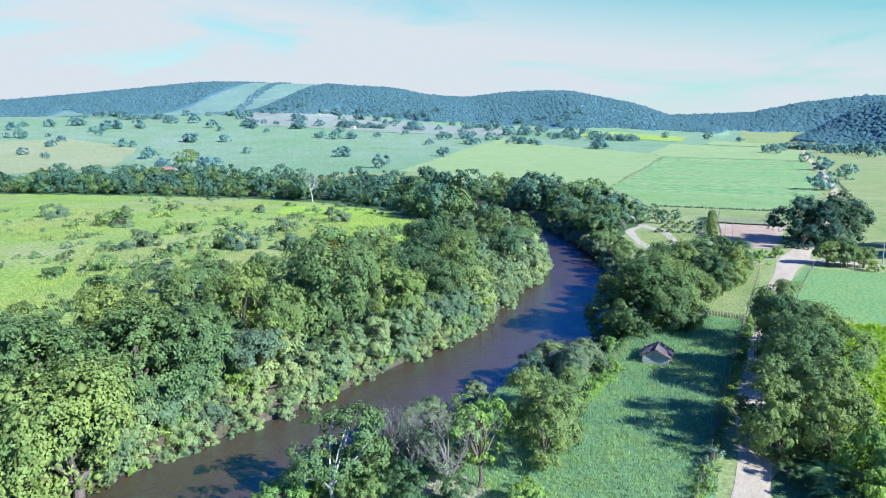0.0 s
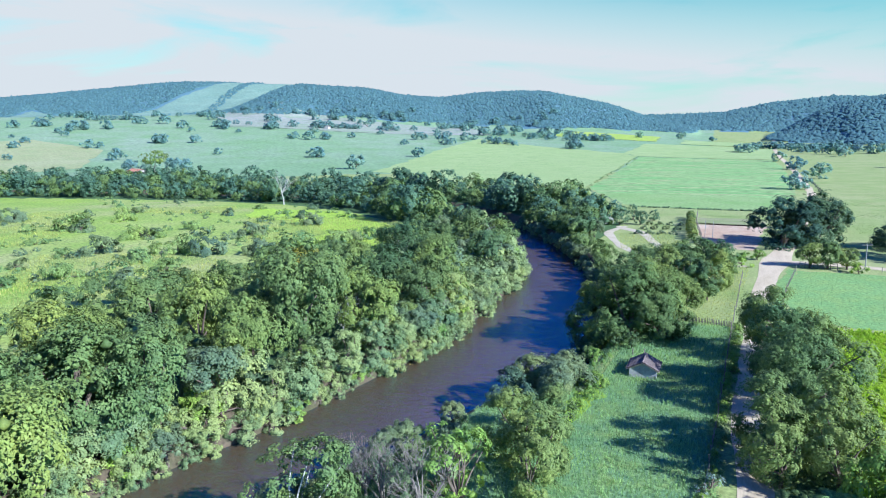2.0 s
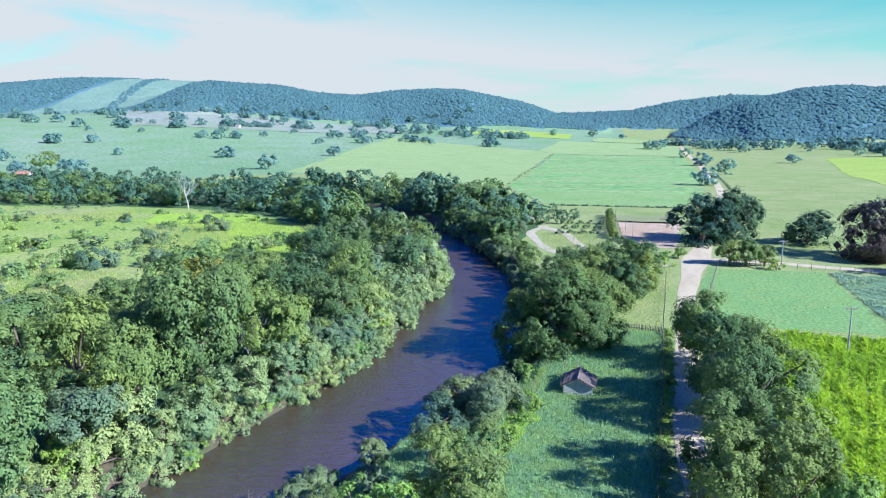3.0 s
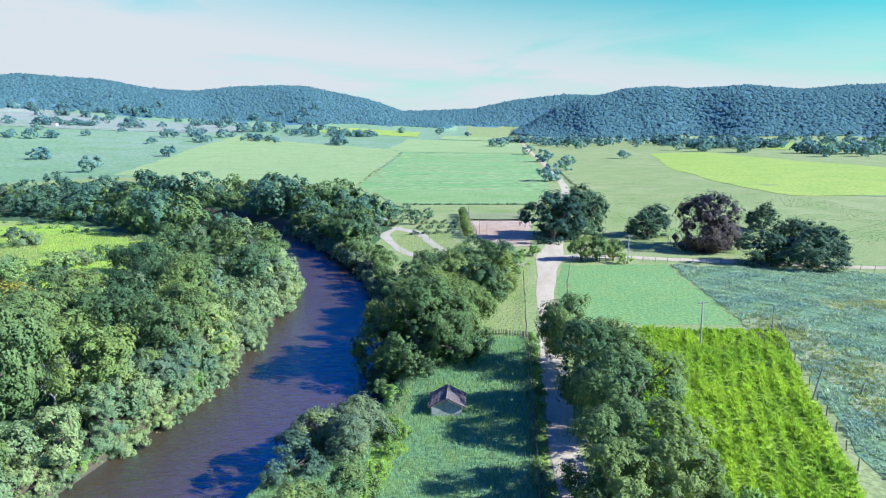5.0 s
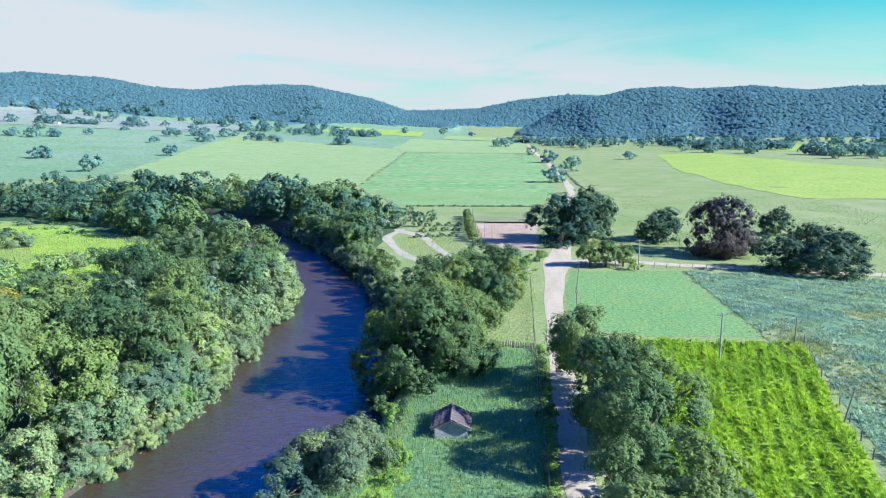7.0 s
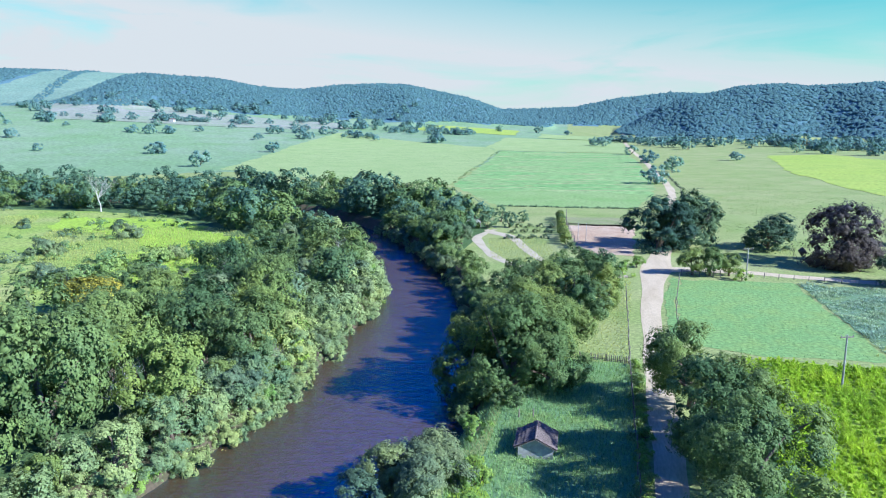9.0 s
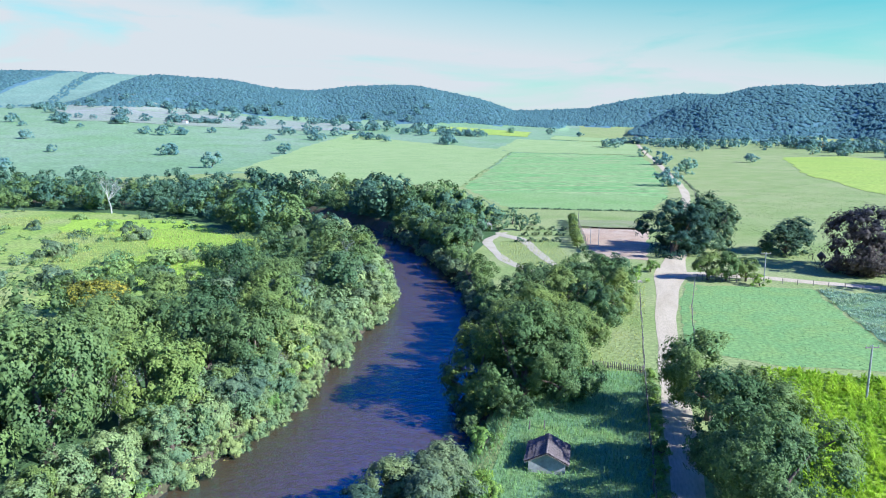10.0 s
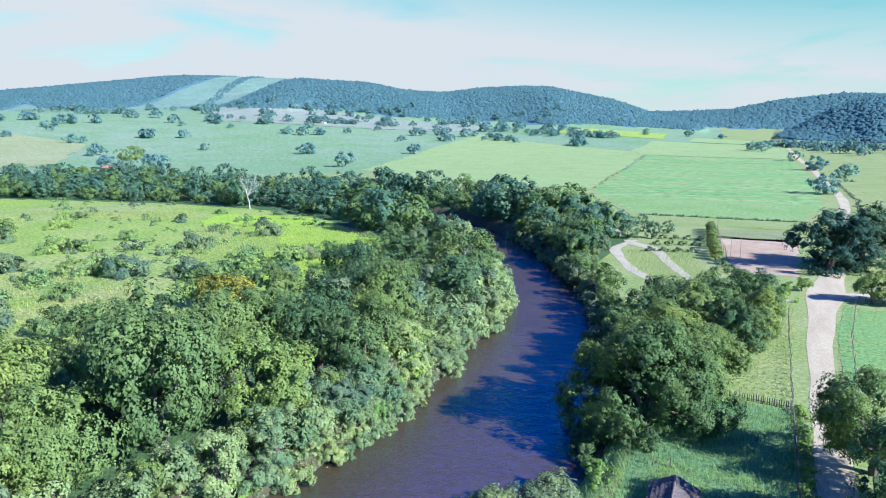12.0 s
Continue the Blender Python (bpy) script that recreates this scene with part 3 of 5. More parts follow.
def crown(rng, radius, height, base, clumps, count, size, shape="round", core=0.42, tuft=1.0):
    """A crown of lobes, each lobe covered with leafy clumps: the clumps' centres and radii, their leaves, and the dense inside."""
    lobes = 7 if shape == "bush" else 12 if core < 0.5 else 20
    tall = height * 0.5 * (1.2 if shape == "bush" else 1.0)
    ld = unit(rng.normal(0, 1, (lobes, 3)) - (0, 0, 0.08))
    lc = ld * (rng.uniform(0.45, 0.66, lobes)[:, None]) * (radius, radius, tall)
    lc[0] = (0, 0, tall * 0.4)
    lr = rng.uniform(0.36, 0.54, lobes)
    pick_l = rng.integers(0, lobes, clumps * 2)
    d = unit(rng.normal(0, 1, (clumps * 2, 3)) + ld[pick_l] * 0.9 + (0, 0, 0.1))
    reach = (lr[pick_l] * rng.uniform(0.78, 1.05, clumps * 2))[:, None]
    c = lc[pick_l] + d * reach * (radius, radius, tall)
    mid_z = base + height * (0.5 if shape != "bush" else 0.26)
    rc = radius * rng.uniform(0.13, 0.25, clumps * 2) * tuft
    lean = unit(d * 0.6 + unit(c / (radius, radius, tall)) * 0.6)
    c[:, 2] += mid_z
    v, q = leaves_on(rng, c, rc, count, size, lean)
    iv, it = OCTA
    wild = 1 + rng.normal(0, 0.16, (len(c), len(iv), 1))
    cv = (c[:, None, :] + iv[None] * wild * (rc * core * 0.85)[:, None, None] * (1, 1, 0.85)).reshape(-1, 3)
    ct = (it[None] + (np.arange(len(c)) * len(iv))[:, None, None]).reshape(-1, 3)
    return c, rc, v, q, cv, ct


def fast_mesh(name, verts, quads, tris, mats, qi=None, ti=None, shade=False):
    """A mesh from arrays of points, quads and triangles."""
    me = bpy.data.meshes.new(name)
    nq, nt = len(quads), len(tris)
    me.vertices.add(len(verts))
    me.vertices.foreach_set("co", np.asarray(verts, np.float32).ravel())
    me.loops.add(nq * 4 + nt * 3)
    me.loops.foreach_set("vertex_index", np.concatenate([np.asarray(quads, np.int32).ravel(), np.asarray(tris, np.int32).ravel()]))
    me.polygons.add(nq + nt)
    me.polygons.foreach_set("loop_start", np.concatenate([np.arange(nq) * 4, nq * 4 + np.arange(nt) * 3]).astype(np.int32))
    for m in mats:
        me.materials.append(m)
    if qi is not None:
        me.polygons.foreach_set("material_index", np.concatenate([qi, ti]).astype(np.int32))
    me.polygons.foreach_set("use_smooth", np.full(nq + nt, shade) if isinstance(shade, bool) else shade)
    me.update(calc_edges=True)
    me.validate()
    return me


def crown_mesh(name, seed, radius, height, base, clumps, count, size, material, shape="round", core=0.42, tuft=1.0):
    rng = np.random.default_rng(seed)
    c, rc, v, q, cv, ct = crown(rng, radius, height, base, clumps, count, size, shape, core, tuft)
    tris = np.vstack([q, ct + len(v)])
    return fast_mesh(name, np.vstack([v, cv]), np.zeros((0, 4), np.int32), tris, [material], np.zeros(0), np.zeros(len(tris)), np.arange(len(tris)) >= len(q)), c


def tube(bm, a, b, ra, rb, sides=6):
    a, b = Vector(a), Vector(b)
    d = (b - a).normalized()
    s = d.orthogonal().normalized()
    t = d.cross(s)
    rings = []
    for p0, r in ((a, ra), (b, rb)):
        rings.append([bm.verts.new(p0 + (s * math.cos(2 * math.pi * k / sides) + t * math.sin(2 * math.pi * k / sides)) * r) for k in range(sides)])
    for k in range(sides):
        bm.faces.new((rings[0][k], rings[0][(k + 1) % sides], rings[1][(k + 1) % sides], rings[1][k]))
    bm.faces.new(rings[0][::-1])
    bm.faces.new(rings[1])


def trunk_mesh(name, seed, centres, fork, r0, material, limbs=7, lean=0.5, twigs=0):
    rng = random.Random(seed)
    bm = bmesh.new()
    top = Vector((rng.uniform(-lean, lean), rng.uniform(-lean, lean), fork))
    knee = top * 0.5 + Vector((rng.uniform(-lean, lean) * 0.4, rng.uniform(-lean, lean) * 0.4, 0))
    tube(bm, (0, 0, -0.6), knee, r0 * 1.25, r0 * 0.9, 8)
    tube(bm, knee, top, r0 * 0.9, r0 * 0.75, 8)
    pool = list(centres)
    rng.shuffle(pool)
    for c in pool[:limbs]:
        c = Vector(c)
        elbow = top.lerp(c, 0.5) + Vector((rng.uniform(-.4, .4), rng.uniform(-.4, .4), rng.uniform(-.1, .5)))
        tube(bm, top, elbow, r0 * 0.55, r0 * 0.34, 6)
        tube(bm, elbow, c, r0 * 0.34, r0 * 0.12, 5)
        for _ in range(twigs):
            e = c + Vector((rng.uniform(-1.5, 1.5), rng.uniform(-1.5, 1.5), rng.uniform(0.2, 1.6)))
            tube(bm, elbow.lerp(c, rng.uniform(0.3, 1)), e, r0 * 0.13, r0 * 0.04, 4)
            for _ in range(2):
                tube(bm, e, e + Vector((rng.uniform(-.8, .8), rng.uniform(-.8, .8), rng.uniform(0, 1.0))), r0 * 0.05, r0 * 0.02, 3)
    me = bpy.data.meshes.new(name)
    bm.to_mesh(me)
    bm.free()
    me.materials.append(material)
    return me


def part(name, data, material, parent, label=""):
    """Links a mesh (or a bmesh) as one part of a thing."""
    if isinstance(data, bmesh.types.BMesh):
        me = bpy.data.meshes.new(name)
        data.to_mesh(me)
        data.free()
        me.materials.append(material)
        data = me
    ob = new(name, data)
    ob.parent = parent
    return tagged(ob, label) if label else ob


def make_tree(name, seed, radius, height, base, clumps, count, size, material, shape="round", bark=None, r0=None, limbs=7, twigs=0, fork=None, core=0.42, tuft=1.0):
    """One tree as a prototype: an Empty with trunk and crown. Height is the crown's; base is where it starts."""
    t = new(name)
    me, c = crown_mesh("crown", seed, radius, height, base, clumps, count, size, material, shape, core, tuft)
    part("trunk", trunk_mesh("trunk", seed, c, fork or max(0.5, base + height * 0.12), r0 or 0.045 * (base + height), bark or M_BARK, limbs, 0.5, twigs), None, t)
    part("crown", me, None, t)
    return t


PROTO = {}


def proto(key, variants, name, label, category, **kw):
    """A kind of tree: several prototypes of it, shared by all its copies."""
    PROTO[key] = [variants, name, label, category, kw, []]


def plant(key, x, y, s=1.0, label="", group="", sz=1.0, rng=random.Random(5)):
    variants, name, lab, cat, kw, made = PROTO[key]
    m = Matrix.Translation((x, y, float(ground_z(x, y)) - 0.05)) @ Matrix.Rotation(rng.uniform(0, 6.283), 4, "Z") @ Matrix.Diagonal((s, s, s * sz, 1))
    if len(made) < variants:
        t = make_tree(name, sum(map(ord, key)) * 31 + len(made), **kw)
        t.matrix_basis = m
        made.append(t)
    else:
        src = made[rng.randrange(variants)]
        keep = src.matrix_basis.copy()
        src.matrix_basis = Matrix()
        t = copy_thing(src, m)
        src.matrix_basis = keep
    tagged(t, label or lab, cat, group)
    return t


def woodland(name, label, category, places, seed=3, fewer=0.5):
    """Trees past counting, joined: rows of (kind, x, y, size)."""
    r = random.Random(seed)
    mats, vs, ts, ti, sh, base, cache = [], [], [], [], [], 0, {}
    for key, x, y, s in places:
        kw = PROTO[key][4]
        i = r.randrange(3)
        if (key, i) not in cache:
            g = np.random.default_rng(sum(map(ord, key)) * 31 + i)
            cache[key, i] = crown(g, kw["radius"], kw["height"], kw["base"], max(5, int(kw["clumps"] * fewer ** 0.5)), int(kw["count"] * fewer ** 0.5), kw["size"] / fewer ** 0.4, kw.get("shape", "round"), kw.get("core", 0.25), kw.get("tuft", 1.0) / fewer ** 0.2)
        c, rc, v, q, cv, ct = cache[key, i]
        if kw["material"] not in mats:
            mats.append(kw["material"])
        k = mats.index(kw["material"])
        a = r.uniform(0, 6.283)
        rot = np.array([[math.cos(a), -math.sin(a), 0], [math.sin(a), math.cos(a), 0], [0, 0, 1]]) * s
        both = np.vstack([v, cv]) @ rot.T + (x, y, float(ground_z(x, y)))
        vs.append(both)
        ts.append(np.vstack([q, ct + len(v)]) + base)
        ti.append(np.full(len(q) + len(ct), k))
        sh.append(np.arange(len(q) + len(ct)) >= len(q))
        base += len(both)
    me = fast_mesh(name, np.vstack(vs), np.zeros((0, 4), np.int32), np.vstack(ts), mats, np.zeros(0), np.concatenate(ti), np.concatenate(sh))
    return tagged(new(name, me), label, category, kind="stuff")


# near trees, in full leaf
proto("road_tree", 3, "tree", "leafy dark green roadside tree", "tree", radius=5.0, height=8.6, base=1.2, clumps=72, count=195, size=0.108, material=L_MID)
proto("river_tree", 3, "tree", "broad green tree on the river bank", "tree", radius=6.2, height=12.6, base=-0.7, clumps=94, count=169, size=0.133, material=L_OLIVE)
proto("olive_tree", 2, "tree", "olive green leafy tree beside the meadow", "tree", radius=3.8, height=8.2, base=0.3, clumps=46, count=156, size=0.109, material=L_OLIVE, r0=0.22, limbs=6)
proto("lime_tree", 1, "tree", "sparse lime green tree on the river bank", "tree", radius=3.4, height=6.0, base=2.6, clumps=15, count=60, size=0.16, material=L_LIME, r0=0.2, limbs=14, core=0.2, tuft=0.62, fork=2.2)
proto("pale_tree", 1, "tree", "pale trunked tree with thin grey green crown", "tree", radius=5.2, height=5.6, base=3.4, clumps=52, count=60, size=0.15, material=L_MID, shape="round", bark=M_PALEBARK, r0=0.2, limbs=5, fork=1.8, core=0.35, tuft=0.62)
proto("bare_tree", 2, "bare_tree", "half bare grey tree with twisted limbs", "tree", radius=3.6, height=4.4, base=3.4, clumps=16, count=10, size=0.14, material=L_SILVER, bark=M_WOOD, r0=0.24, limbs=11, twigs=12, core=0.01, fork=2.0)
proto("dead_tree", 2, "bare_tree", "dead tree with bare white branches", "tree", radius=2.6, height=5.0, base=3.2, clumps=12, count=2, size=0.1, material=L_SILVER, bark=M_PALEBARK, r0=0.16, limbs=9, twigs=7, core=0.01, fork=3.0)
proto("white_bush", 1, "shrub", "small pale leaved bush at the road edge", "shrub", radius=1.5, height=2.6, base=0.2, clumps=13, count=22, size=0.11, material=L_WHITE, shape="bush", limbs=11, core=0.1, tuft=0.7)
proto("silver_tree", 2, "tree", "grey green leafy tree with rounded crown", "tree", radius=4.2, height=7.0, base=-0.7, clumps=60, count=143, size=0.115, material=L_SILVER, shape="bush")
proto("mango", 2, "tree", "large dark round tree beside the crossroads", "tree", radius=8.0, height=15.5, base=-2.4, clumps=84, count=108, size=0.195, material=L_MANGO, core=0.55, tuft=1.15)
proto("purple_tree", 1, "tree", "broad purple brown tree with dense crown", "tree", radius=8.8, height=15.0, base=-1.2, clumps=96, count=130, size=0.195, material=L_PURPLE, core=0.55, tuft=1.15)
# bank wood
proto("big_dark", 2, "tree", "large dark green tree in the riverside wood", "tree", radius=6.4, height=10.0, base=1.0, clumps=74, count=124, size=0.152, material=L_DARK, limbs=5)
proto("big_mid", 2, "tree", "large mid green tree in the riverside wood", "tree", radius=6.0, height=9.0, base=1.0, clumps=69, count=124, size=0.152, material=L_MID, limbs=5)
proto("big_olive", 2, "tree", "large olive green tree in the riverside wood", "tree", radius=6.2, height=8.8, base=0.8, clumps=72, count=124, size=0.152, material=L_OLIVE, limbs=5)
proto("wood_dark", 4, "tree", "dark green tree in the riverside wood", "tree", radius=4.0, height=6.6, base=1.4, clumps=36, count=103, size=0.158, material=L_DARK, limbs=4)
proto("wood_mid", 4, "tree", "mid green tree in the riverside wood", "tree", radius=3.8, height=6.0, base=1.2, clumps=36, count=103, size=0.158, material=L_MID, limbs=4)
proto("wood_olive", 3, "tree", "olive green tree in the riverside wood", "tree", radius=3.6, height=5.6, base=1.0, clumps=36, count=103, size=0.158, material=L_OLIVE, limbs=4)
proto("wood_silver", 2, "tree", "grey green tree in the riverside wood", "tree", radius=3.4, height=5.4, base=1.0, clumps=34, count=103, size=0.158, material=L_SILVER, limbs=6)
proto("bank_shrub", 4, "shrub", "light green shrub leaning over the water", "shrub", radius=2.8, height=4.6, base=0.0, clumps=24, count=86, size=0.111, material=L_LIGHT, shape="bush", limbs=4)
proto("lime_shrub", 2, "shrub", "lime green shrub on the bank", "shrub", radius=2.4, height=3.4, base=0.0, clumps=15, count=84, size=0.120, material=L_LIME, shape="bush", limbs=4)
proto("meadow_shrub", 4, "shrub", "low green shrub in the meadow", "shrub", radius=3.6, height=3.0, base=0.0, clumps=22, count=60, size=0.16, material=L_SCRUB, shape="bush", limbs=4)
proto("meadow_shrub_dark", 2, "shrub", "low dark shrub in the meadow", "shrub", radius=3.0, height=3.4, base=0.0, clumps=22, count=60, size=0.16, material=L_SILVER, shape="bush", limbs=4)
proto("flower_tree", 1, "tree", "tree covered with yellow flowers", "tree", radius=5.2, height=5.5, base=1.5, clumps=40, count=40, size=0.26, material=L_YELLOW, limbs=5)
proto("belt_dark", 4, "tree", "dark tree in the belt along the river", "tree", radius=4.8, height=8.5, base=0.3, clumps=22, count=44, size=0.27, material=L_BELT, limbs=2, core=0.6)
proto("belt_mid", 3, "tree", "green tree in the belt along the river", "tree", radius=4.6, height=7.5, base=0.2, clumps=22, count=44, size=0.27, material=L_MID, limbs=2, core=0.6)
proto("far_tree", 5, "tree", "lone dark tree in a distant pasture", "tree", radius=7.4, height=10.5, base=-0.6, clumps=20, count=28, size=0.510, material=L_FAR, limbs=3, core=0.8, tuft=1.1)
proto("rust_tree", 2, "tree", "rust coloured flowering tree below the hills", "tree", radius=7.4, height=9.0, base=-0.4, clumps=20, count=28, size=0.5, material=L_RUST, limbs=3, core=0.7)


def scatter(n, box, test, gap, seed):
    """Places at least gap apart, inside a box and a test."""
    r = random.Random(seed)
    got, tries = [], 0
    while len(got) < n and tries < n * 60:
        tries += 1
        x, y = r.uniform(box[0], box[1]), r.uniform(box[2], box[3])
        if all((x - a) ** 2 + (y - b) ** 2 > gap * gap for a, b in got) and test(x, y):
            got.append((x, y))
    return got


rng = random.Random(21)
# roadside row, from the near end to the cut paddock
for x, y, s in ((11.7, 89.5, 1.12), (12.6, 72.5, 1.12), (17.2, 73.5, 1.08), (14.2, 66.0, 1.08), (15.5, 81.0, 0.95)):
    plant("road_tree", x, y, s, group="roadside trees", sz=1.08)
for x, y, s in ((11.7, 52.8, 1.2), (16.6, 54.0, 1.2), (12.0, 46.8, 1.15), (17.2, 48.5, 1.1)):
    plant("olive_tree", x, y, s, "olive green leafy roadside tree", "roadside trees")
for x, y, s in ((13.5, 61, 0.4), (16.5, 60, 0.45), (19, 61, 0.4), (14, 57.5, 0.4), (20.5, 51.5, 0.5), (15.8, 50.5, 0.4), (21, 57, 0.4), (13, 42.5, 0.3), (15, 81, 0.4), (12.8, 80, 0.35), (17.5, 82, 0.4), (19.5, 40, 0.45), (22.5, 49, 0.45)):
    plant("wood_dark" if rng.random() < 0.6 else "wood_mid", x, y, s, "dark undergrowth beneath the roadside trees")
plant("white_bush", 5.7, 42.5, 1.0)
plant("lime_shrub", 6.0, 79, 0.55, "pale green bush at the road edge")
# broad trees on the near bank
for x, y, s in ((-11.3, 89.5, 1.1), (-6.5, 92.5, 0.9), (-17.6, 94, 1.0), (-9.5, 100, 0.95), (-14.5, 101, 0.9), (-5.5, 109, 0.7), (-12, 114, 0.85), (-17, 109, 0.7)):
    plant("river_tree", x, y, s, group="broad bank trees")
for x, y, s in ((-5, 121, 1.05), (-10, 126, 1.15), (-1.5, 122, 0.95), (-7, 131, 1.2), (-14, 133, 1.1), (0, 131, 1.0), (-4, 141, 1.1), (-11, 143, 1.0), (1.5, 140, 0.95), (-1, 150, 1.0), (-7, 150, 1.05), (-17, 140, 1.0), (-18, 126, 1.0), (-15, 119, 1.0)):
    plant("wood_dark" if rng.random() < 0.5 else "olive_tree", x, y, s * 1.05, "dark leafy tree between bank and road")
for x, y, s in ((4, 162, 0.75), (7, 172, 0.65), (0, 160, 0.6)):
    plant("lime_shrub", x, y, s * 1.6, "light green bushy tree by the road")
for x, y, s in ((-16.4, 68, 1.05), (-18.6, 62.8, 1.05), (-14.8, 62, 1.0), (-21, 57, 0.85), (-16.6, 64.8, 1.0)):
    plant("silver_tree", x, y, s, "rounded grey green tree on the bank", sz=0.9)
plant("lime_shrub", -13.6, 76.5, 0.9, "yellow green shrub beside the hut")
# dark shrubs added to stand in for deep shade under the trees
for x, y, s in ((-17.2, 85, 0.5), (-15.6, 88.5, 0.5), (-12.6, 84.6, 0.42), (-18.2, 89.5, 0.55), (-9.8, 84.5, 0.36), (-18.6, 97, 0.5)):
    plant("wood_dark", x, y, s, "dark low growth added for the shade below the bank trees")
field([(-14, 70), (-11.4, 71), (-9.8, 64), (-10.6, 55), (-12.4, 52), (-13.4, 60)], M_LUSH, 0.06, "yellow green weeds beside the bank trees", 1.0, 0.4, 39)
for x, y, s in ((-12.2, 68.5, 0.45), (-11.2, 61.5, 0.5), (-12.0, 57.5, 0.5), (-11.8, 64.5, 0.45)):
    plant("lime_shrub", x, y, s, "low yellow green weeds beside the bank trees")
plant("lime_shrub", -10.5, 66, 0.6, "yellow green weeds beside the hut")
for x, y, s in ((-10.5, 34, 1.15), (-13.5, 40, 1.05), (-12, 47, 0.8)):
    plant("olive_tree", x, y, s)
plant("lime_tree", -15, 27, 1.15)
plant("lime_tree", -17, 31, 0.95)
plant("pale_tree", -26.5, 18, 1.08)
plant("wood_silver", -30, 21, 0.85, "grey green tree at the water's edge")
plant("wood_mid", -23, 17.5, 0.55, "dark undergrowth beneath the bare trees")
plant("wood_dark", -20, 21, 0.6, "dark undergrowth beneath the bare trees")
plant("wood_dark", -25, 30, 0.6, "dark undergrowth beneath the bare trees")
for x, y, s in ((-24.5, 22, 0.5), (-22, 29, 0.5), (-18.5, 26.5, 0.45), (-27, 24, 0.5), (-19, 30.5, 0.5), (-15.5, 22.5, 0.42), (-24, 34, 0.5)):
    plant(rng.choice(("wood_dark", "wood_mid", "wood_silver")), x, y, s, "dark undergrowth beneath the bare trees")
plant("bare_tree", -21.5, 25, 0.85)
plant("bare_tree", -24.5, 26.5, 0.8)
plant("bare_tree", -17, 23.5, 1.05)
plant("silver_tree", -28.5, 27, 0.6, "dark riverside bush under taller trees")
plant("lime_shrub", -30, 14, 1.3, "light green bush at the water")
plant("lime_shrub", -9.5, 26, 1.0, "light green bush in the grass")
for x, y in ((-24, 45), (-27, 38), (-22, 40)):
    plant("wood_silver", x, y, rng.uniform(0.45, 0.65), "low bush at the water's edge")


def palm(x, y, height, seed, label):
    """A low palm: a ringed stem and arching fronds with leaflets on both sides."""
    r = random.Random(seed)
    p_ = new("palm")
    p_.matrix_basis = pose(x, y, float(ground_z(x, y)), 0, 0, r.uniform(0, 360))
    bm = bmesh.new()
    for k in range(5):
        tube(bm, (0, 0, height * k / 5 - 0.2), (0, 0, height * (k + 1) / 5 - 0.16), 0.2, 0.16, 8)
    part("trunk", bm, M_BARK, p_)
    for k in range(13):
        a, rise, size = k * 2.4, r.uniform(0.2, 1.2), r.uniform(2.2, 3.2)
        bm, prev = bmesh.new(), None
        for j in range(15):
            f = j / 14
            q = Vector((math.cos(a) * size * f * math.cos(rise * 0.6), math.sin(a) * size * f * math.cos(rise * 0.6), height + size * (math.sin(rise) * f - 0.75 * f * f)))
            if prev:
                tube(bm, prev, q, 0.03 * (1.1 - f), 0.03 * (1.05 - f), 4)
                side = Vector((-math.sin(a), math.cos(a), 0))
                for d in (-1, 1):
                    w = 0.75 * math.sin(math.pi * (0.12 + 0.85 * f))
                    tip = q + side * d * w + (q - prev) * 1.6 - Vector((0, 0, 0.28 * w))
                    bm.faces.new([bm.verts.new(v_) for v_ in (prev, q, tip)])
            prev = q
        part("frond", bm, L_PALM, p_)
    return tagged(p_, label, "palm")


for i, (x, y, h) in enumerate(((16.3, 42.6, 2.0), (18.6, 43.8, 1.5), (16.9, 39.8, 1.2))):
    palm(x, y, h, 5 + i, "low green palm beside the road")
for x, y, s in ((20.5, 43.5, 1.5), (22.5, 46.5, 1.4), (21, 39.5, 1.3)):
    plant("lime_shrub", x, y, s, "light green bushy tree behind the palms", sz=1.5)
# crossroads
plant("mango", 13.5, 196, 1.15)
plant("mango", 22, 204, 1.1)
plant("mango", 28, 236, 0.8)
plant("mango", 43, 204, 0.9, sz=0.8)
plant("purple_tree", 54.5, 184, 1.12)
plant("mango", 81, 216, 0.62)
plant("mango", 62.5, 164, 0.78, sz=0.85)
plant("mango", 75, 161, 1.0, sz=0.75)
plant("mango", 84, 175, 0.6)
plant("mango", 79, 187, 0.62)
for x, y, s in ((19.5, 166.3, 0.95), (23.5, 167, 1.0), (27.5, 167, 0.85)):
    plant("wood_olive", x, y, s, "thin light tree at the crossroads fence")
plant("lime_shrub", 30, 163, 0.95, "bushy shrub at the fence")
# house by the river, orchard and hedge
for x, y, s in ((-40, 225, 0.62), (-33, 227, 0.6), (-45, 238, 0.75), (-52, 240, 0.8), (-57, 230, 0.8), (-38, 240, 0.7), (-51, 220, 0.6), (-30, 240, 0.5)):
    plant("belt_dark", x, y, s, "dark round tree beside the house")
for x, y in scatter(16, (-60, -40, 168, 216), lambda x, y: 3.0 < float(river_distance(x, y)[0]) < 13 and x < -41 - (y - 190) * 0.1, 3.2, 51):
    plant("bank_shrub" if rng.random() < 0.6 else "wood_silver", x, y, rng.uniform(0.6, 1.0), "pale shrub between river and track")
for i in range(14):
    plant("wood_olive", -18.2 + i * 0.45, 252 - i * 4.0, 0.48, "light olive green hedge bush", "hedge by the playing ground")
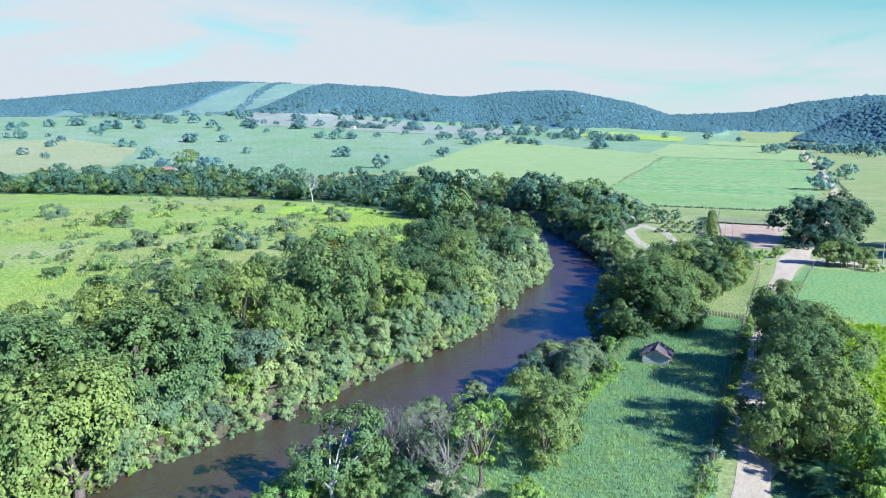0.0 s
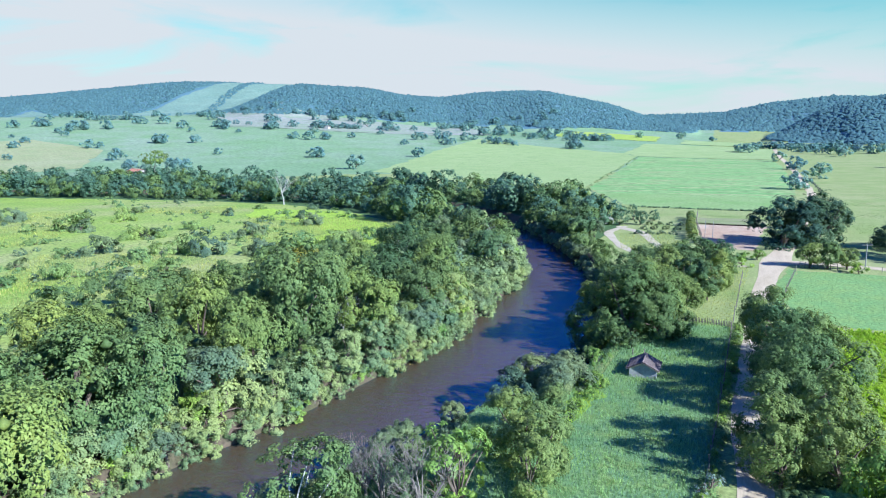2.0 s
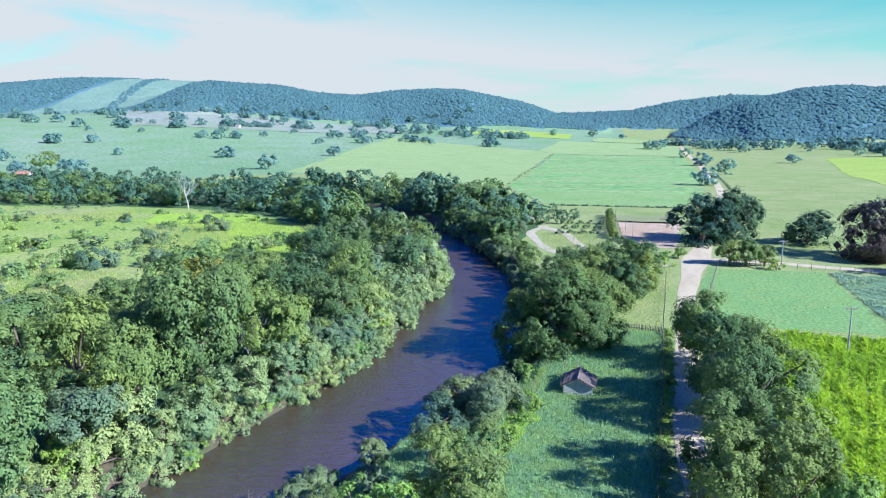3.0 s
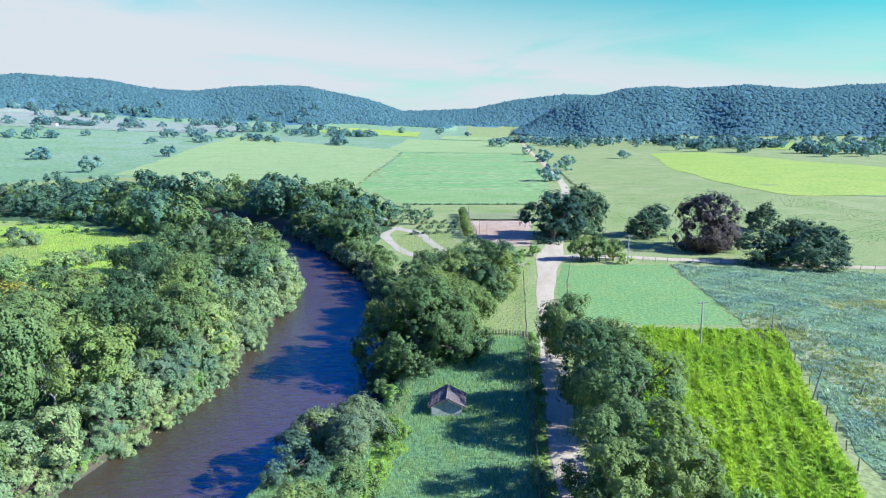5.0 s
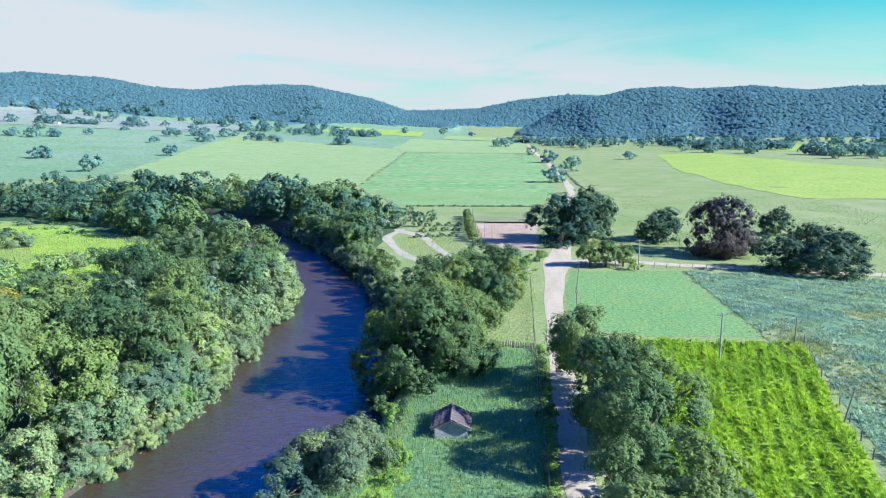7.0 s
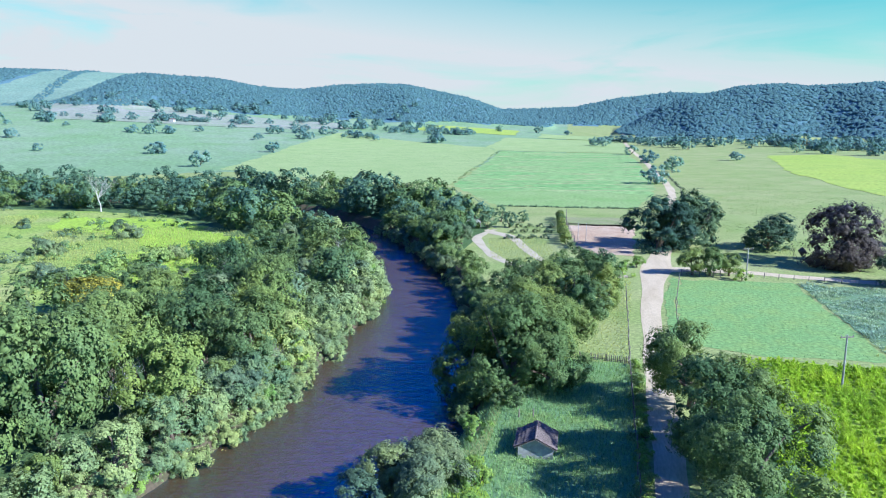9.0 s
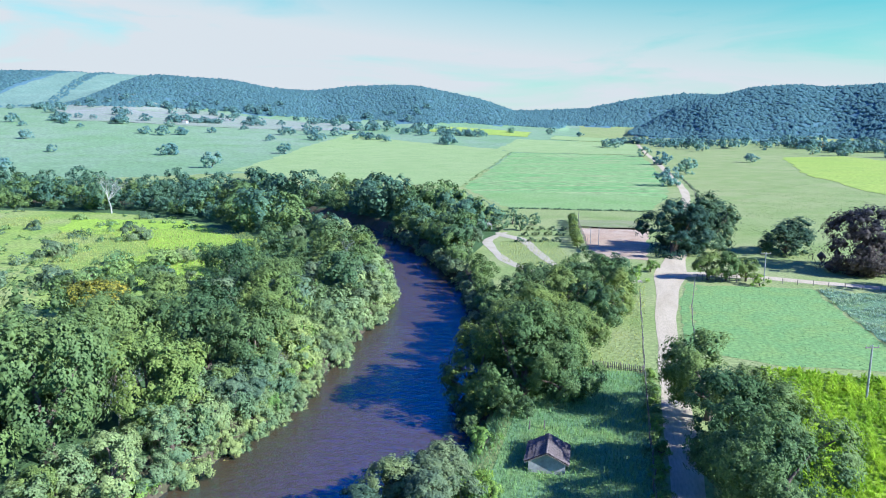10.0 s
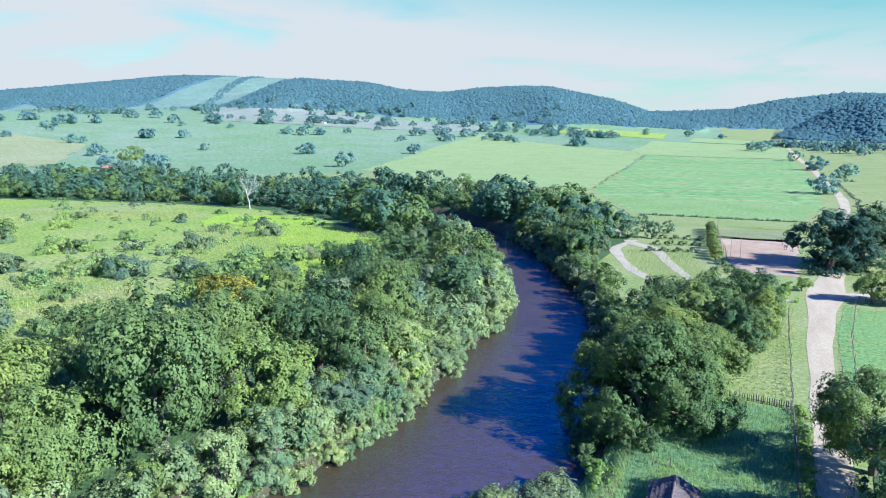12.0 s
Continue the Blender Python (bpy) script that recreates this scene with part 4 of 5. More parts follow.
# rows of dark shrubs, added for rows that are mostly shadow
for i in range(4):
    for j in range(3):
        plant("meadow_shrub_dark", -30 + i * 3.6, 228 - j * 11 + i, 0.5, "small dark shrub, partly for a shadow row", "orchard")


MEADOW_EDGE = [(-145, -60), (-112, 36), (-118, 60), (-119, 75), (-114, 85), (-108, 97), (-102, 110), (-101, 125), (-94, 140), (-98, 155), (-100, 175), (-112, 205)]


def meadow_edge(y):
    a = np.array(MEADOW_EDGE)
    return float(np.interp(y, a[:, 1], a[:, 0]))


def in_wood(x, y):
    d = float(river_distance(x, y)[0])
    return d > 4.5 and x > meadow_edge(y) and x < -40


# the wood's large trees, then smaller ones between them
BIG = [("wood_dark", -59, 61, 1.75), ("wood_silver", -54.5, 38, 1.4), ("wood_olive", -61, 22, 1.75), ("wood_olive", -56, 10, 1.9), ("wood_olive", -67, 12, 1.6), ("wood_mid", -58, 30, 1.35),
       ("wood_mid", -54, 71, 1.4), ("wood_dark", -59, 90, 1.4), ("wood_olive", -82, 41, 1.0), ("wood_mid", -72, 52, 1.3), ("wood_olive", -82, 66, 0.9), ("wood_olive", -68, 81, 1.5), ("wood_dark", -50, 88, 1.2),
       ("wood_mid", -69, 66, 1.3), ("wood_mid", -75, 100, 1.3), ("wood_dark", -75, 122, 1.2), ("wood_silver", -62, 131, 1.25), ("wood_mid", -57, 146, 1.1), ("wood_mid", -55, 104, 1.3), ("wood_dark", -62, 116, 1.2),
       ("wood_olive", -76, 30, 1.5), ("wood_dark", -78, 12, 1.5), ("wood_mid", -66, -6, 1.6), ("wood_mid", -88, 22, 0.9), ("wood_mid", -58, 48, 1.2)]
for key, x, y, s in BIG:
    if key != "wood_silver":
        plant(key.replace("wood", "big"), x, y, s * 0.8, sz=rng.uniform(1.05, 1.3))
    else:
        plant(key, x, y, s)
plant("flower_tree", -96, 109, 1.2, sz=0.85)
plant("dead_tree", -55, 67, 1.0, "dead tree with a bare white trunk")
plant("dead_tree", -74, 122, 1.25)
plant("dead_tree", -60.5, 146, 1.2)
plant("bare_tree", -46.5, 89, 0.5, "bare grey shrub at the water's edge")
behind = []
for x, y in scatter(300, (-130, -46, -35, 205), lambda x, y: in_wood(x, y) and math.dist((x, y), (-91, 103)) > 12 and all(math.dist((x, y), b[1:3]) > 3.2 + 3.0 * b[3] for b in BIG), 6.6, 31):
    k = rng.random()
    key = "wood_dark" if k < 0.34 else "wood_mid" if k < 0.66 else "wood_olive" if k < 0.88 else "wood_silver"
    s = rng.choice((0.65, 0.8, 1.0, 1.3, 1.6)) * rng.uniform(0.9, 1.1)
    if x - meadow_edge(y) < 27:
        s *= 0.58
    if y > 100 or x < -92:
        behind.append((key, x, y, s))
    else:
        plant(key, x, y, s)
woodland("riverside_wood", "dense green riverside wood of mixed trees", "wood", behind, 3, 0.4)
# shrubs along both waterlines
bank_far = []


def bank(k, x, y, s, label=""):
    if y > 118 or y < -8:
        bank_far.append((k, x, y, s))
    else:
        plant(k, x, y, s, label)


for i, (cx, cy, hw) in enumerate(river_line):
    if cy < -20 or cy > 225 or cx < -110:
        continue
    a, b = river_line[i - 1], river_line[i + 1]
    s = math.hypot(b[0] - a[0], b[1] - a[1])
    nx, ny = -(b[1] - a[1]) / s, (b[0] - a[0]) / s
    for e, f in ((hw - 0.1, 0.8), (hw + 0.5, 0.85), (hw + 2.2, 1.15), (hw + 4.8, 1.5)):
        k = "bank_shrub" if rng.random() < 0.9 or f < 0.7 else "lime_shrub" if rng.random() < 0.6 else "wood_silver"
        u = rng.uniform(-1.5, 1.5)
        e += rng.uniform(-0.3, 0.4) * f
        bank(k, cx + nx * e - ny * u, cy + ny * e + nx * u, rng.choice((0.65, 0.85, 1.05, 1.25)) * (0.7 if k == "wood_silver" else 1) * f)
    if cy < 45:
        for e in (hw - 0.3, hw + 2.2):
            k = rng.choice(("wood_silver", "wood_mid", "bank_shrub", "lime_shrub"))
            bank(k, cx - nx * e + rng.uniform(-0.8, 0.8), cy - ny * e + rng.uniform(-1, 1), rng.uniform(0.35, 0.6) * (1.3 if "shrub" in k else 1), "low bush at the water's edge")
    if cy > 112:
        bank("bank_shrub" if rng.random() < 0.5 else "wood_silver", cx - nx * hw, cy - ny * hw, rng.uniform(0.5, 0.8))
        e = hw + 2 + rng.uniform(0, 2)
        bank("bank_shrub" if rng.random() < 0.5 else "wood_mid", cx - nx * e, cy - ny * e, rng.uniform(0.5, 0.9))
woodland("bank_shrubs", "light green shrubs along the river bend", "shrubs", bank_far, 12, 0.26)


def in_belt(x, y):
    d = float(river_distance(x, y)[0])
    return 3.5 < d < (26 if y > 200 else 20) and not (x > -88 and y < 205) and not (x > -46 and y < 236) and (y > 205 or x < -230)


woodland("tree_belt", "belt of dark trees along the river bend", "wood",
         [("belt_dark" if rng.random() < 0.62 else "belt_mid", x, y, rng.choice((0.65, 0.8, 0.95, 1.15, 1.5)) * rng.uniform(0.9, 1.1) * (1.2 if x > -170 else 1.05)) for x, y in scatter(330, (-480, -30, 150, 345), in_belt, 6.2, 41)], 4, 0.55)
for x, y in scatter(40, (-62, -28, 165, 260), lambda x, y: 3.5 < float(river_distance(x, y)[0]) < 14 and x > -70 and not (x > -46 and 160 < y < 232), 4.6, 43):
    plant("belt_dark" if rng.random() < 0.5 else "wood_mid", x, y, rng.uniform(0.7, 1.0))
# shrubs in the meadow
SHRUBS = [(-276, 147, 1.6), (-223, 140, 2.0), (-186, 137, 1.6), (-209, 113, .8), (-178, 102, .8), (-172, 110, 1.6), (-153, 106, 1.3), (-151, 120, 1.7), (-141, 122, 1.5), (-133, 100, 1.0),
          (-154, 69, .9), (-174, 87, .8), (-150, 82, 1.2), (-130, 84, 1.1), (-252, 183, 1.2), (-202, 195, .9), (-116, 123, 1.6), (-150, 185, 1.3), (-205, 218, .8), (-112, 166, 1.2),
          (-116, 151, 1.4), (-154, 156, 1.3), (-125, 128, 1.3), (-118, 138, 1.4), (-165, 200, .9), (-113, 156, 1.1), (-108, 140, 1.2), (-185, 160, 1.0), (-230, 165, 1.1)]
for x, y, s in SHRUBS:
    plant("meadow_shrub" if rng.random() < 0.6 else "meadow_shrub_dark", x, y, s * 1.25)
    if s > 1.1:
        plant("meadow_shrub" if rng.random() < 0.5 else "meadow_shrub_dark", x + rng.uniform(-6, 6), y + rng.uniform(-4, 4), s * 0.8)
low_scrub = [("meadow_shrub", -90 - 35 * q / 70 + rng.uniform(-2, 2), 375 + 367 * q / 70, rng.uniform(0.15, 0.32)) for q in range(70) if rng.random() < 0.8]
for x, y in scatter(260, (-330, -100, 20, 235), lambda x, y: x < meadow_edge(y) - 2 and float(river_distance(x, y)[0]) > 28 and math.sin(x * 0.07 + 1) + math.sin(y * 0.09 + x * 0.04) > -0.35, 4, 47):
    low_scrub.append(("meadow_shrub" if rng.random() < 0.7 else "meadow_shrub_dark", x, y, rng.uniform(0.25, 0.65) * rng.choice((0.7, 1, 1, 1.9)) * (1.3 if x > -150 else 1.0)))
for a, b, k in (((24, 225), (31, 312), 34), ((31, 312), (34.5, 365), 20), ((34.5, 365), (32, 470), 34), ((-46, 283), (9, 283), 60)):
    for q in range(k):
        f = (q + rng.uniform(-0.4, 0.4)) / k
        low_scrub.append(("meadow_shrub_dark", a[0] + (b[0] - a[0]) * f + rng.uniform(-0.8, 0.8), a[1] + (b[1] - a[1]) * f, rng.uniform(0.14, 0.34)))
woodland("low_scrub", "low green scrub scattered in the meadow", "scrub", low_scrub, 9, 0.2)

# lone trees of the far pastures: azimuth, distance, size
FAR = [(-34, 1028, 1.0), (-28.3, 750, 1.0), (-26.5, 1150, 1.2), (-21.6, 1180, 1.0), (-32.5, 1250, 1.0), (-25.9, 1080, .8), (-23.4, 1049, .9), (-17.6, 1130, 1.1), (-13.2, 1110, 1.0), (-9.6, 1250, 1.1),
       (-6.3, 1280, 1.2), (-3.9, 1260, 1.0), (-1, 880, 1.3), (1.2, 694, 1.1), (9.2, 622, 1.0), (15.3, 749, 1.2), (18.2, 730, 1.2), (13.2, 771, 1.1), (5.6, 815, 1.1), (10.1, 857, 1.1), (24, 668, 1.1), (26.5, 677, 1.1),
       (21.2, 1050, 1.3), (-33.9, 595, 1.2), (-37, 1100, 1.2), (3.3, 395, 1.0), (4.5, 481, 1.1), (2.6, 575, 1.0), (-20, 1160, .9), (-19, 1150, .9), (-18.5, 1145, .9), (-21, 1230, 1.0), (-1.8, 900, 1.1)]
for az, r, s in FAR:
    x, y = polar([(az, r)])[0]
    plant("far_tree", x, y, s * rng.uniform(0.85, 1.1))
for x, y, s in ((242, 1060, 1.1), (218, 900, 1.0), (263, 857, 1.0), (196, 930, 0.8)):
    plant("rust_tree", x, y, s)
afar = []
for k in range(190):
    az, r = rng.uniform(-62, -14), rng.uniform(720, 1560)
    if rng.random() < 0.3 + (r - 720) / 1100:
        x, y = polar([(az, r)])[0]
        n2 = rng.choice((1, 1, 1, 2, 4))
        for q in range(n2):
            afar.append(("far_tree", x + rng.uniform(-9, 9) * (n2 > 1), y + rng.uniform(-9, 9) * (n2 > 1), rng.uniform(0.6, 1.3) * (1.2 if r > 1100 else 1)))
for k in range(120):
    az, r = rng.uniform(1, 34), rng.uniform(860, 1090)
    x, y = polar([(az, r)])[0]
    afar.append(("far_tree", x, y, rng.uniform(0.6, 1.4)))
for az0, az1, r, k in ((-15.5, -11.5, 1085, 16), (-21.6, -20.6, 1180, 5), (-36, -33, 1190, 12), (-31.5, -30, 1180, 5), (-1.2, 4.5, 1010, 22), (14, 21, 830, 26), (22, 30, 720, 22), (-54, -50, 1400, 14), (-26, -24, 1350, 6)):
    for q in range(k):
        x, y = polar([(az0 + (az1 - az0) * (q + rng.uniform(-0.4, 0.4)) / k, r + rng.uniform(-12, 12))])[0]
        afar.append(("far_tree", x, y, rng.uniform(0.7, 1.2)))
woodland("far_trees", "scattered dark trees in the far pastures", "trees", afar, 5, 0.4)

# canopy of the hills, its leaf colour tinted for distance haze
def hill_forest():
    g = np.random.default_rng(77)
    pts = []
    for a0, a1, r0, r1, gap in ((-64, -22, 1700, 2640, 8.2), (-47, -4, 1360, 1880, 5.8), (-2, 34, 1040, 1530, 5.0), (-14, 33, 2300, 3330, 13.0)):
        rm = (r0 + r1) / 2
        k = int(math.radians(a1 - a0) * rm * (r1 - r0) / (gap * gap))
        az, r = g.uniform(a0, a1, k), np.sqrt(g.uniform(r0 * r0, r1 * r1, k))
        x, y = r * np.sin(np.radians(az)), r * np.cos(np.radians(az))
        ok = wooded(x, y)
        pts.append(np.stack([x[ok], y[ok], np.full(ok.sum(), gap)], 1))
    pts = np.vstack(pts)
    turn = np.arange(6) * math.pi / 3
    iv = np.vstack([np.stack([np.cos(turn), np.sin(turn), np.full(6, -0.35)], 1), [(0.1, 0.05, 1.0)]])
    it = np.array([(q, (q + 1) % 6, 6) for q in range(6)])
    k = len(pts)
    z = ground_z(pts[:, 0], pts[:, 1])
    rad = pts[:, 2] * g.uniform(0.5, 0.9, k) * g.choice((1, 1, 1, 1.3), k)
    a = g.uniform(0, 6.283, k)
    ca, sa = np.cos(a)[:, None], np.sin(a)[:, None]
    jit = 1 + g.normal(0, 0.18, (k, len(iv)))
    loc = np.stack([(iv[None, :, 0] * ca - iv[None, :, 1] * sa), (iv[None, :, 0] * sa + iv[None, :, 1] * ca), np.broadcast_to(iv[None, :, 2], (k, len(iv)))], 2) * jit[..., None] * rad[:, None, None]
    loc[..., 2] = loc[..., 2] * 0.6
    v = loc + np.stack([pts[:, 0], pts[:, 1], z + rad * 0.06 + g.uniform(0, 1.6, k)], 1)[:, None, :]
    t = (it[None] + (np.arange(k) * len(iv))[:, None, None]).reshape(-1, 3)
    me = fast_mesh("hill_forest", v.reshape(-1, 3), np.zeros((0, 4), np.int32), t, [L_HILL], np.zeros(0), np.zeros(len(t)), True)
    tagged(new("hill_forest", me), "unbroken forest over the hills, haze painted into its colour", "forest", kind="stuff")


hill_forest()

# ---- crops and grasses ----


def blades(name, label, category, xy, height, width, material, per=4, lean=0.35, seed=9):
    """Tufts of bent blades, joined."""
    g = np.random.default_rng(seed)
    p = np.repeat(np.asarray(xy), per, 0)
    k = len(p)
    a = g.uniform(0, 6.283, k)
    h, w = np.repeat(np.broadcast_to(height, len(xy)), per) * g.uniform(0.6, 1.3, k), width * g.uniform(0.7, 1.3, k)
    base = np.stack([p[:, 0] + g.normal(0, width, k), p[:, 1] + g.normal(0, width, k), ground_z(p[:, 0], p[:, 1])], 1)
    side = np.stack([-np.sin(a), np.cos(a), np.zeros(k)], 1) * (w / 2)[:, None]
    out = np.stack([np.cos(a), np.sin(a), np.zeros(k)], 1)
    mid_p = base + out * (h * lean * 0.45)[:, None] + np.array([0, 0, 1]) * (h * 0.7)[:, None]
    tip = base + out * (h * lean * 1.3)[:, None] + np.array([0, 0, 1]) * (h * 0.92)[:, None]
    v = np.stack([base - side * 0.6, base + side * 0.6, mid_p + side, mid_p - side, tip], 1).reshape(-1, 3)
    o = (np.arange(k) * 5)[:, None]
    me = fast_mesh(name, v, o + np.array([[0, 1, 2, 3]]), o + np.array([[3, 2, 4]]), [material], np.zeros(k), np.zeros(k))
    return tagged(new(name, me), label, category, kind="stuff")


def spread(poly, gap, seed, jitter=0.5):
    g = np.random.default_rng(seed)
    q = np.array(poly)
    xs, ys = np.meshgrid(np.arange(q[:, 0].min(), q[:, 0].max(), gap), np.arange(q[:, 1].min(), q[:, 1].max(), gap))
    pt = np.stack([xs.ravel(), ys.ravel()], 1) + g.uniform(-jitter, jitter, (xs.size, 2)) * gap
    return pt[inside(poly, pt[:, 0], pt[:, 1])]


# maize in rows that run along the field's long side
g = np.random.default_rng(5)
rows, ux, uy = [], -0.235, -0.972
for c in np.arange(-30, 40, 0.85):
    for s_ in np.arange(-20, 110, 0.42):
        x, y = 46 + ux * s_ + uy * c, 112 + uy * s_ - ux * c
        rows.append((x, y))
rows = np.array(rows) + g.normal(0, 0.2, (len(rows), 2))
rows = rows[inside(CORN, rows[:, 0], rows[:, 1])]
along, over_ = ux * (rows[:, 0] - 46) + uy * (rows[:, 1] - 112), uy * (rows[:, 0] - 46) - ux * (rows[:, 1] - 112)
gaps = 1.2 * np.sin(over_ * 3.1 + 1.1 * np.sin(along * 0.16)) + np.sin(along * 0.45 + 2.5 * np.sin(over_ * 0.6)) + g.normal(0, 0.5, len(rows))
keep = (gaps > -2.3) & (rows[:, 1] > 44)
rows, gaps = rows[keep], gaps[keep]
blades("maize_plants", "bright yellow green young maize in rows", "maize", np.array(rows), 0.56 + 0.17 * gaps, 0.1, L_CORN, 17, 0.5, 61)
VERGE = [(-6, 105), (4.3, 104), (5.5, 150), (6, 160), (-30, 176), (-36, 205), (-22, 215), (-14, 190), (-12, 160)]
blades("verge_grass", "short sunny grass beside the road", "grass", spread(VERGE, 0.75, 71), 0.3, 0.09, L_STRAW, 3, 0.6, 72)
blades("meadow_grass", "lush blue green grass with bent blades", "grass", spread(LAWN, 0.42, 62), 0.55, 0.05, L_GRASS, 4, 0.5, 63)
sw = spread(WEEDS, 0.55, 64)
sw = sw[(sw[:, 1] > 55) & (sw[:, 0] < 100)]
lines = sw[:, 0] * 0.6 + sw[:, 1] * 0.8 + 1.6 * np.sin(sw[:, 0] * 0.19 + sw[:, 1] * 0.11)
swell = np.sin(lines * 1.7) + np.sin(sw[:, 0] * 0.5 + 2 * np.sin(sw[:, 1] * 0.23)) + np.sin(sw[:, 1] * 0.7 - sw[:, 0] * 0.4) + np.random.default_rng(7).normal(0, 0.6, len(sw))
sw, swell = sw[swell > -1.3], swell[swell > -1.3]
blades("silvery_weeds", "low silvery green weeds", "weeds", sw, 0.34 + 0.14 * swell, 0.12, L_WEED, 5, 0.9, 65)
for n_, (cx, cy, rx, ry) in enumerate(((48, 108.5, 2.6, 5.0), (51, 91, 2.8, 4.2), (48.5, 76, 1.8, 3), (72, 127, 5, 2.2))):
    spot = np.random.default_rng(80 + n_).normal((cx, cy), (rx, ry), (int(38 * rx * ry), 2))
    ring = [(cx + 2.1 * rx * math.cos(q * 0.42) * (1 + 0.15 * math.sin(q * 2.3)), cy + 2.1 * ry * math.sin(q * 0.42)) for q in range(15)]
    field(ring, M_TAN, 0.07, "dry trampled grass among the weeds", 0.8, 0.35, 95 + n_)
    blades("dry_grass", "patch of tall dry yellowish grass in the weeds", "grass", spot, 0.45, 0.12, L_DRY, 6, 0.4, 90 + n_)
WILD = [(-119, 62), (-116, 84), (-104, 105), (-98, 140), (-102, 175), (-118, 205), (-205, 232), (-300, 180), (-230, 60), (-140, -5)]
tg = spread(WILD, 1.0, 66)
tg = tg[np.sin(tg[:, 0] * 0.045 + 1) + np.sin(tg[:, 1] * 0.07 + tg[:, 0] * 0.03) > 0.1]
blades("tall_grass", "tall seeding grass in pale drifts", "grass", tg, 0.7, 0.07, L_STRAW, 4, 0.4, 67)

RANGE = [(36, 196), (100, 190), (135, 215), (135, 300), (118, 345), (105, 420), (38, 420), (36, 312)]
tufts = spread(RANGE, 1.7, 76, 1.0)
tufts = tufts[(np.random.default_rng(78).random(len(tufts)) < (440 - tufts[:, 1]) / 200) & (np.sin(tufts[:, 0] * 0.11 + 1.5 * np.sin(tufts[:, 1] * 0.07)) + np.sin(tufts[:, 1] * 0.16) > -0.8)]
blades("pasture_tufts", "rough grass tufts in the grazed pasture", "grass", tufts, 0.2, 0.13, L_SCRUB, 4, 0.9, 77)
blades("paddock_grass", "short blue green paddock grass", "grass", spread(PADDOCK, 1.2, 74), 0.2, 0.06, L_GRASS, 3, 0.7, 75)

# ---- buildings, fences, poles ----


def box(bm, x0, x1, y0, y1, z0, z1, bevel=0.0):
    geo = bmesh.ops.create_cube(bm, size=1)["verts"]
    for q in geo:
        q.co = Vector((x0 + (q.co.x + 0.5) * (x1 - x0), y0 + (q.co.y + 0.5) * (y1 - y0), z0 + (q.co.z + 0.5) * (z1 - z0)))
    if bevel:
        es = list({e for q in geo for e in q.link_edges})
        bmesh.ops.bevel(bm, geom=es, offset=bevel, segments=1, affect="EDGES")
    return bm


def roof_rows(w, rise, run, rows, seed, wave=0.05, pitch=0.24):
    """A tiled slope as courses of barrel tiles, sagging a little; along x, falling towards +y. One bmesh a course."""
    r = random.Random(seed)
    out = []
    n_x = max(2, int(w / pitch)) * 4
    for c in range(rows):
        bm = bmesh.new()
        f0, f1 = c / rows, (c + 1.12) / rows
        sag, prev, slip = r.uniform(-0.02, 0.02), None, 0
        for i in range(n_x + 1):
            x = -w / 2 + w * i / n_x
            if i % 4 == 0:
                slip, hop = r.uniform(-0.04, 0.07), r.uniform(-0.02, 0.03)
            h = wave * math.cos(i * math.pi / 2) + sag + hop + 0.04 * math.sin(x * 1.3 + c * 0.7)
            a = bm.verts.new((x, f0 * run + slip, rise * (1 - f0) + h + 0.03))
            b = bm.verts.new((x, f1 * run + slip, rise * (1 - f1) + h + 0.08))
            d = bm.verts.new((x, f1 * run + slip, rise * (1 - f1) + h + 0.03))
            if prev:
                bm.faces.new((prev[0], prev[1], b, a))
                bm.faces.new((prev[1], prev[2], d, b))
            prev = (a, b, d)
        out.append(bm)
    return out


def gable_walls(w, d, eave, ridge, t=0.18, openings=()):
    """Four walls; the gables stand at -y and +y. Returns a list of (name, bmesh)."""
    out = []
    for y0, y1 in ((-d / 2, -d / 2 + t), (d / 2 - t, d / 2)):
        bm = bmesh.new()
        prof = [(-w / 2, -0.4), (w / 2, -0.4), (w / 2, eave), (0, ridge), (-w / 2, eave)]
        a = [bm.verts.new((x, y0, z)) for x, z in prof]
        b = [bm.verts.new((x, y1, z)) for x, z in prof]
        bm.faces.new(a)
        bm.faces.new(b[::-1])
        for i in range(5):
            bm.faces.new((a[i], b[i], b[(i + 1) % 5], a[(i + 1) % 5]))
        bmesh.ops.recalc_face_normals(bm, faces=bm.faces)
        out.append(bm)
    for x0, x1 in ((-w / 2, -w / 2 + t), (w / 2 - t, w / 2)):
        out.append(box(bmesh.new(), x0, x1, -d / 2 + t, d / 2 - t, -0.4, eave - 0.03, 0.01))
    return out


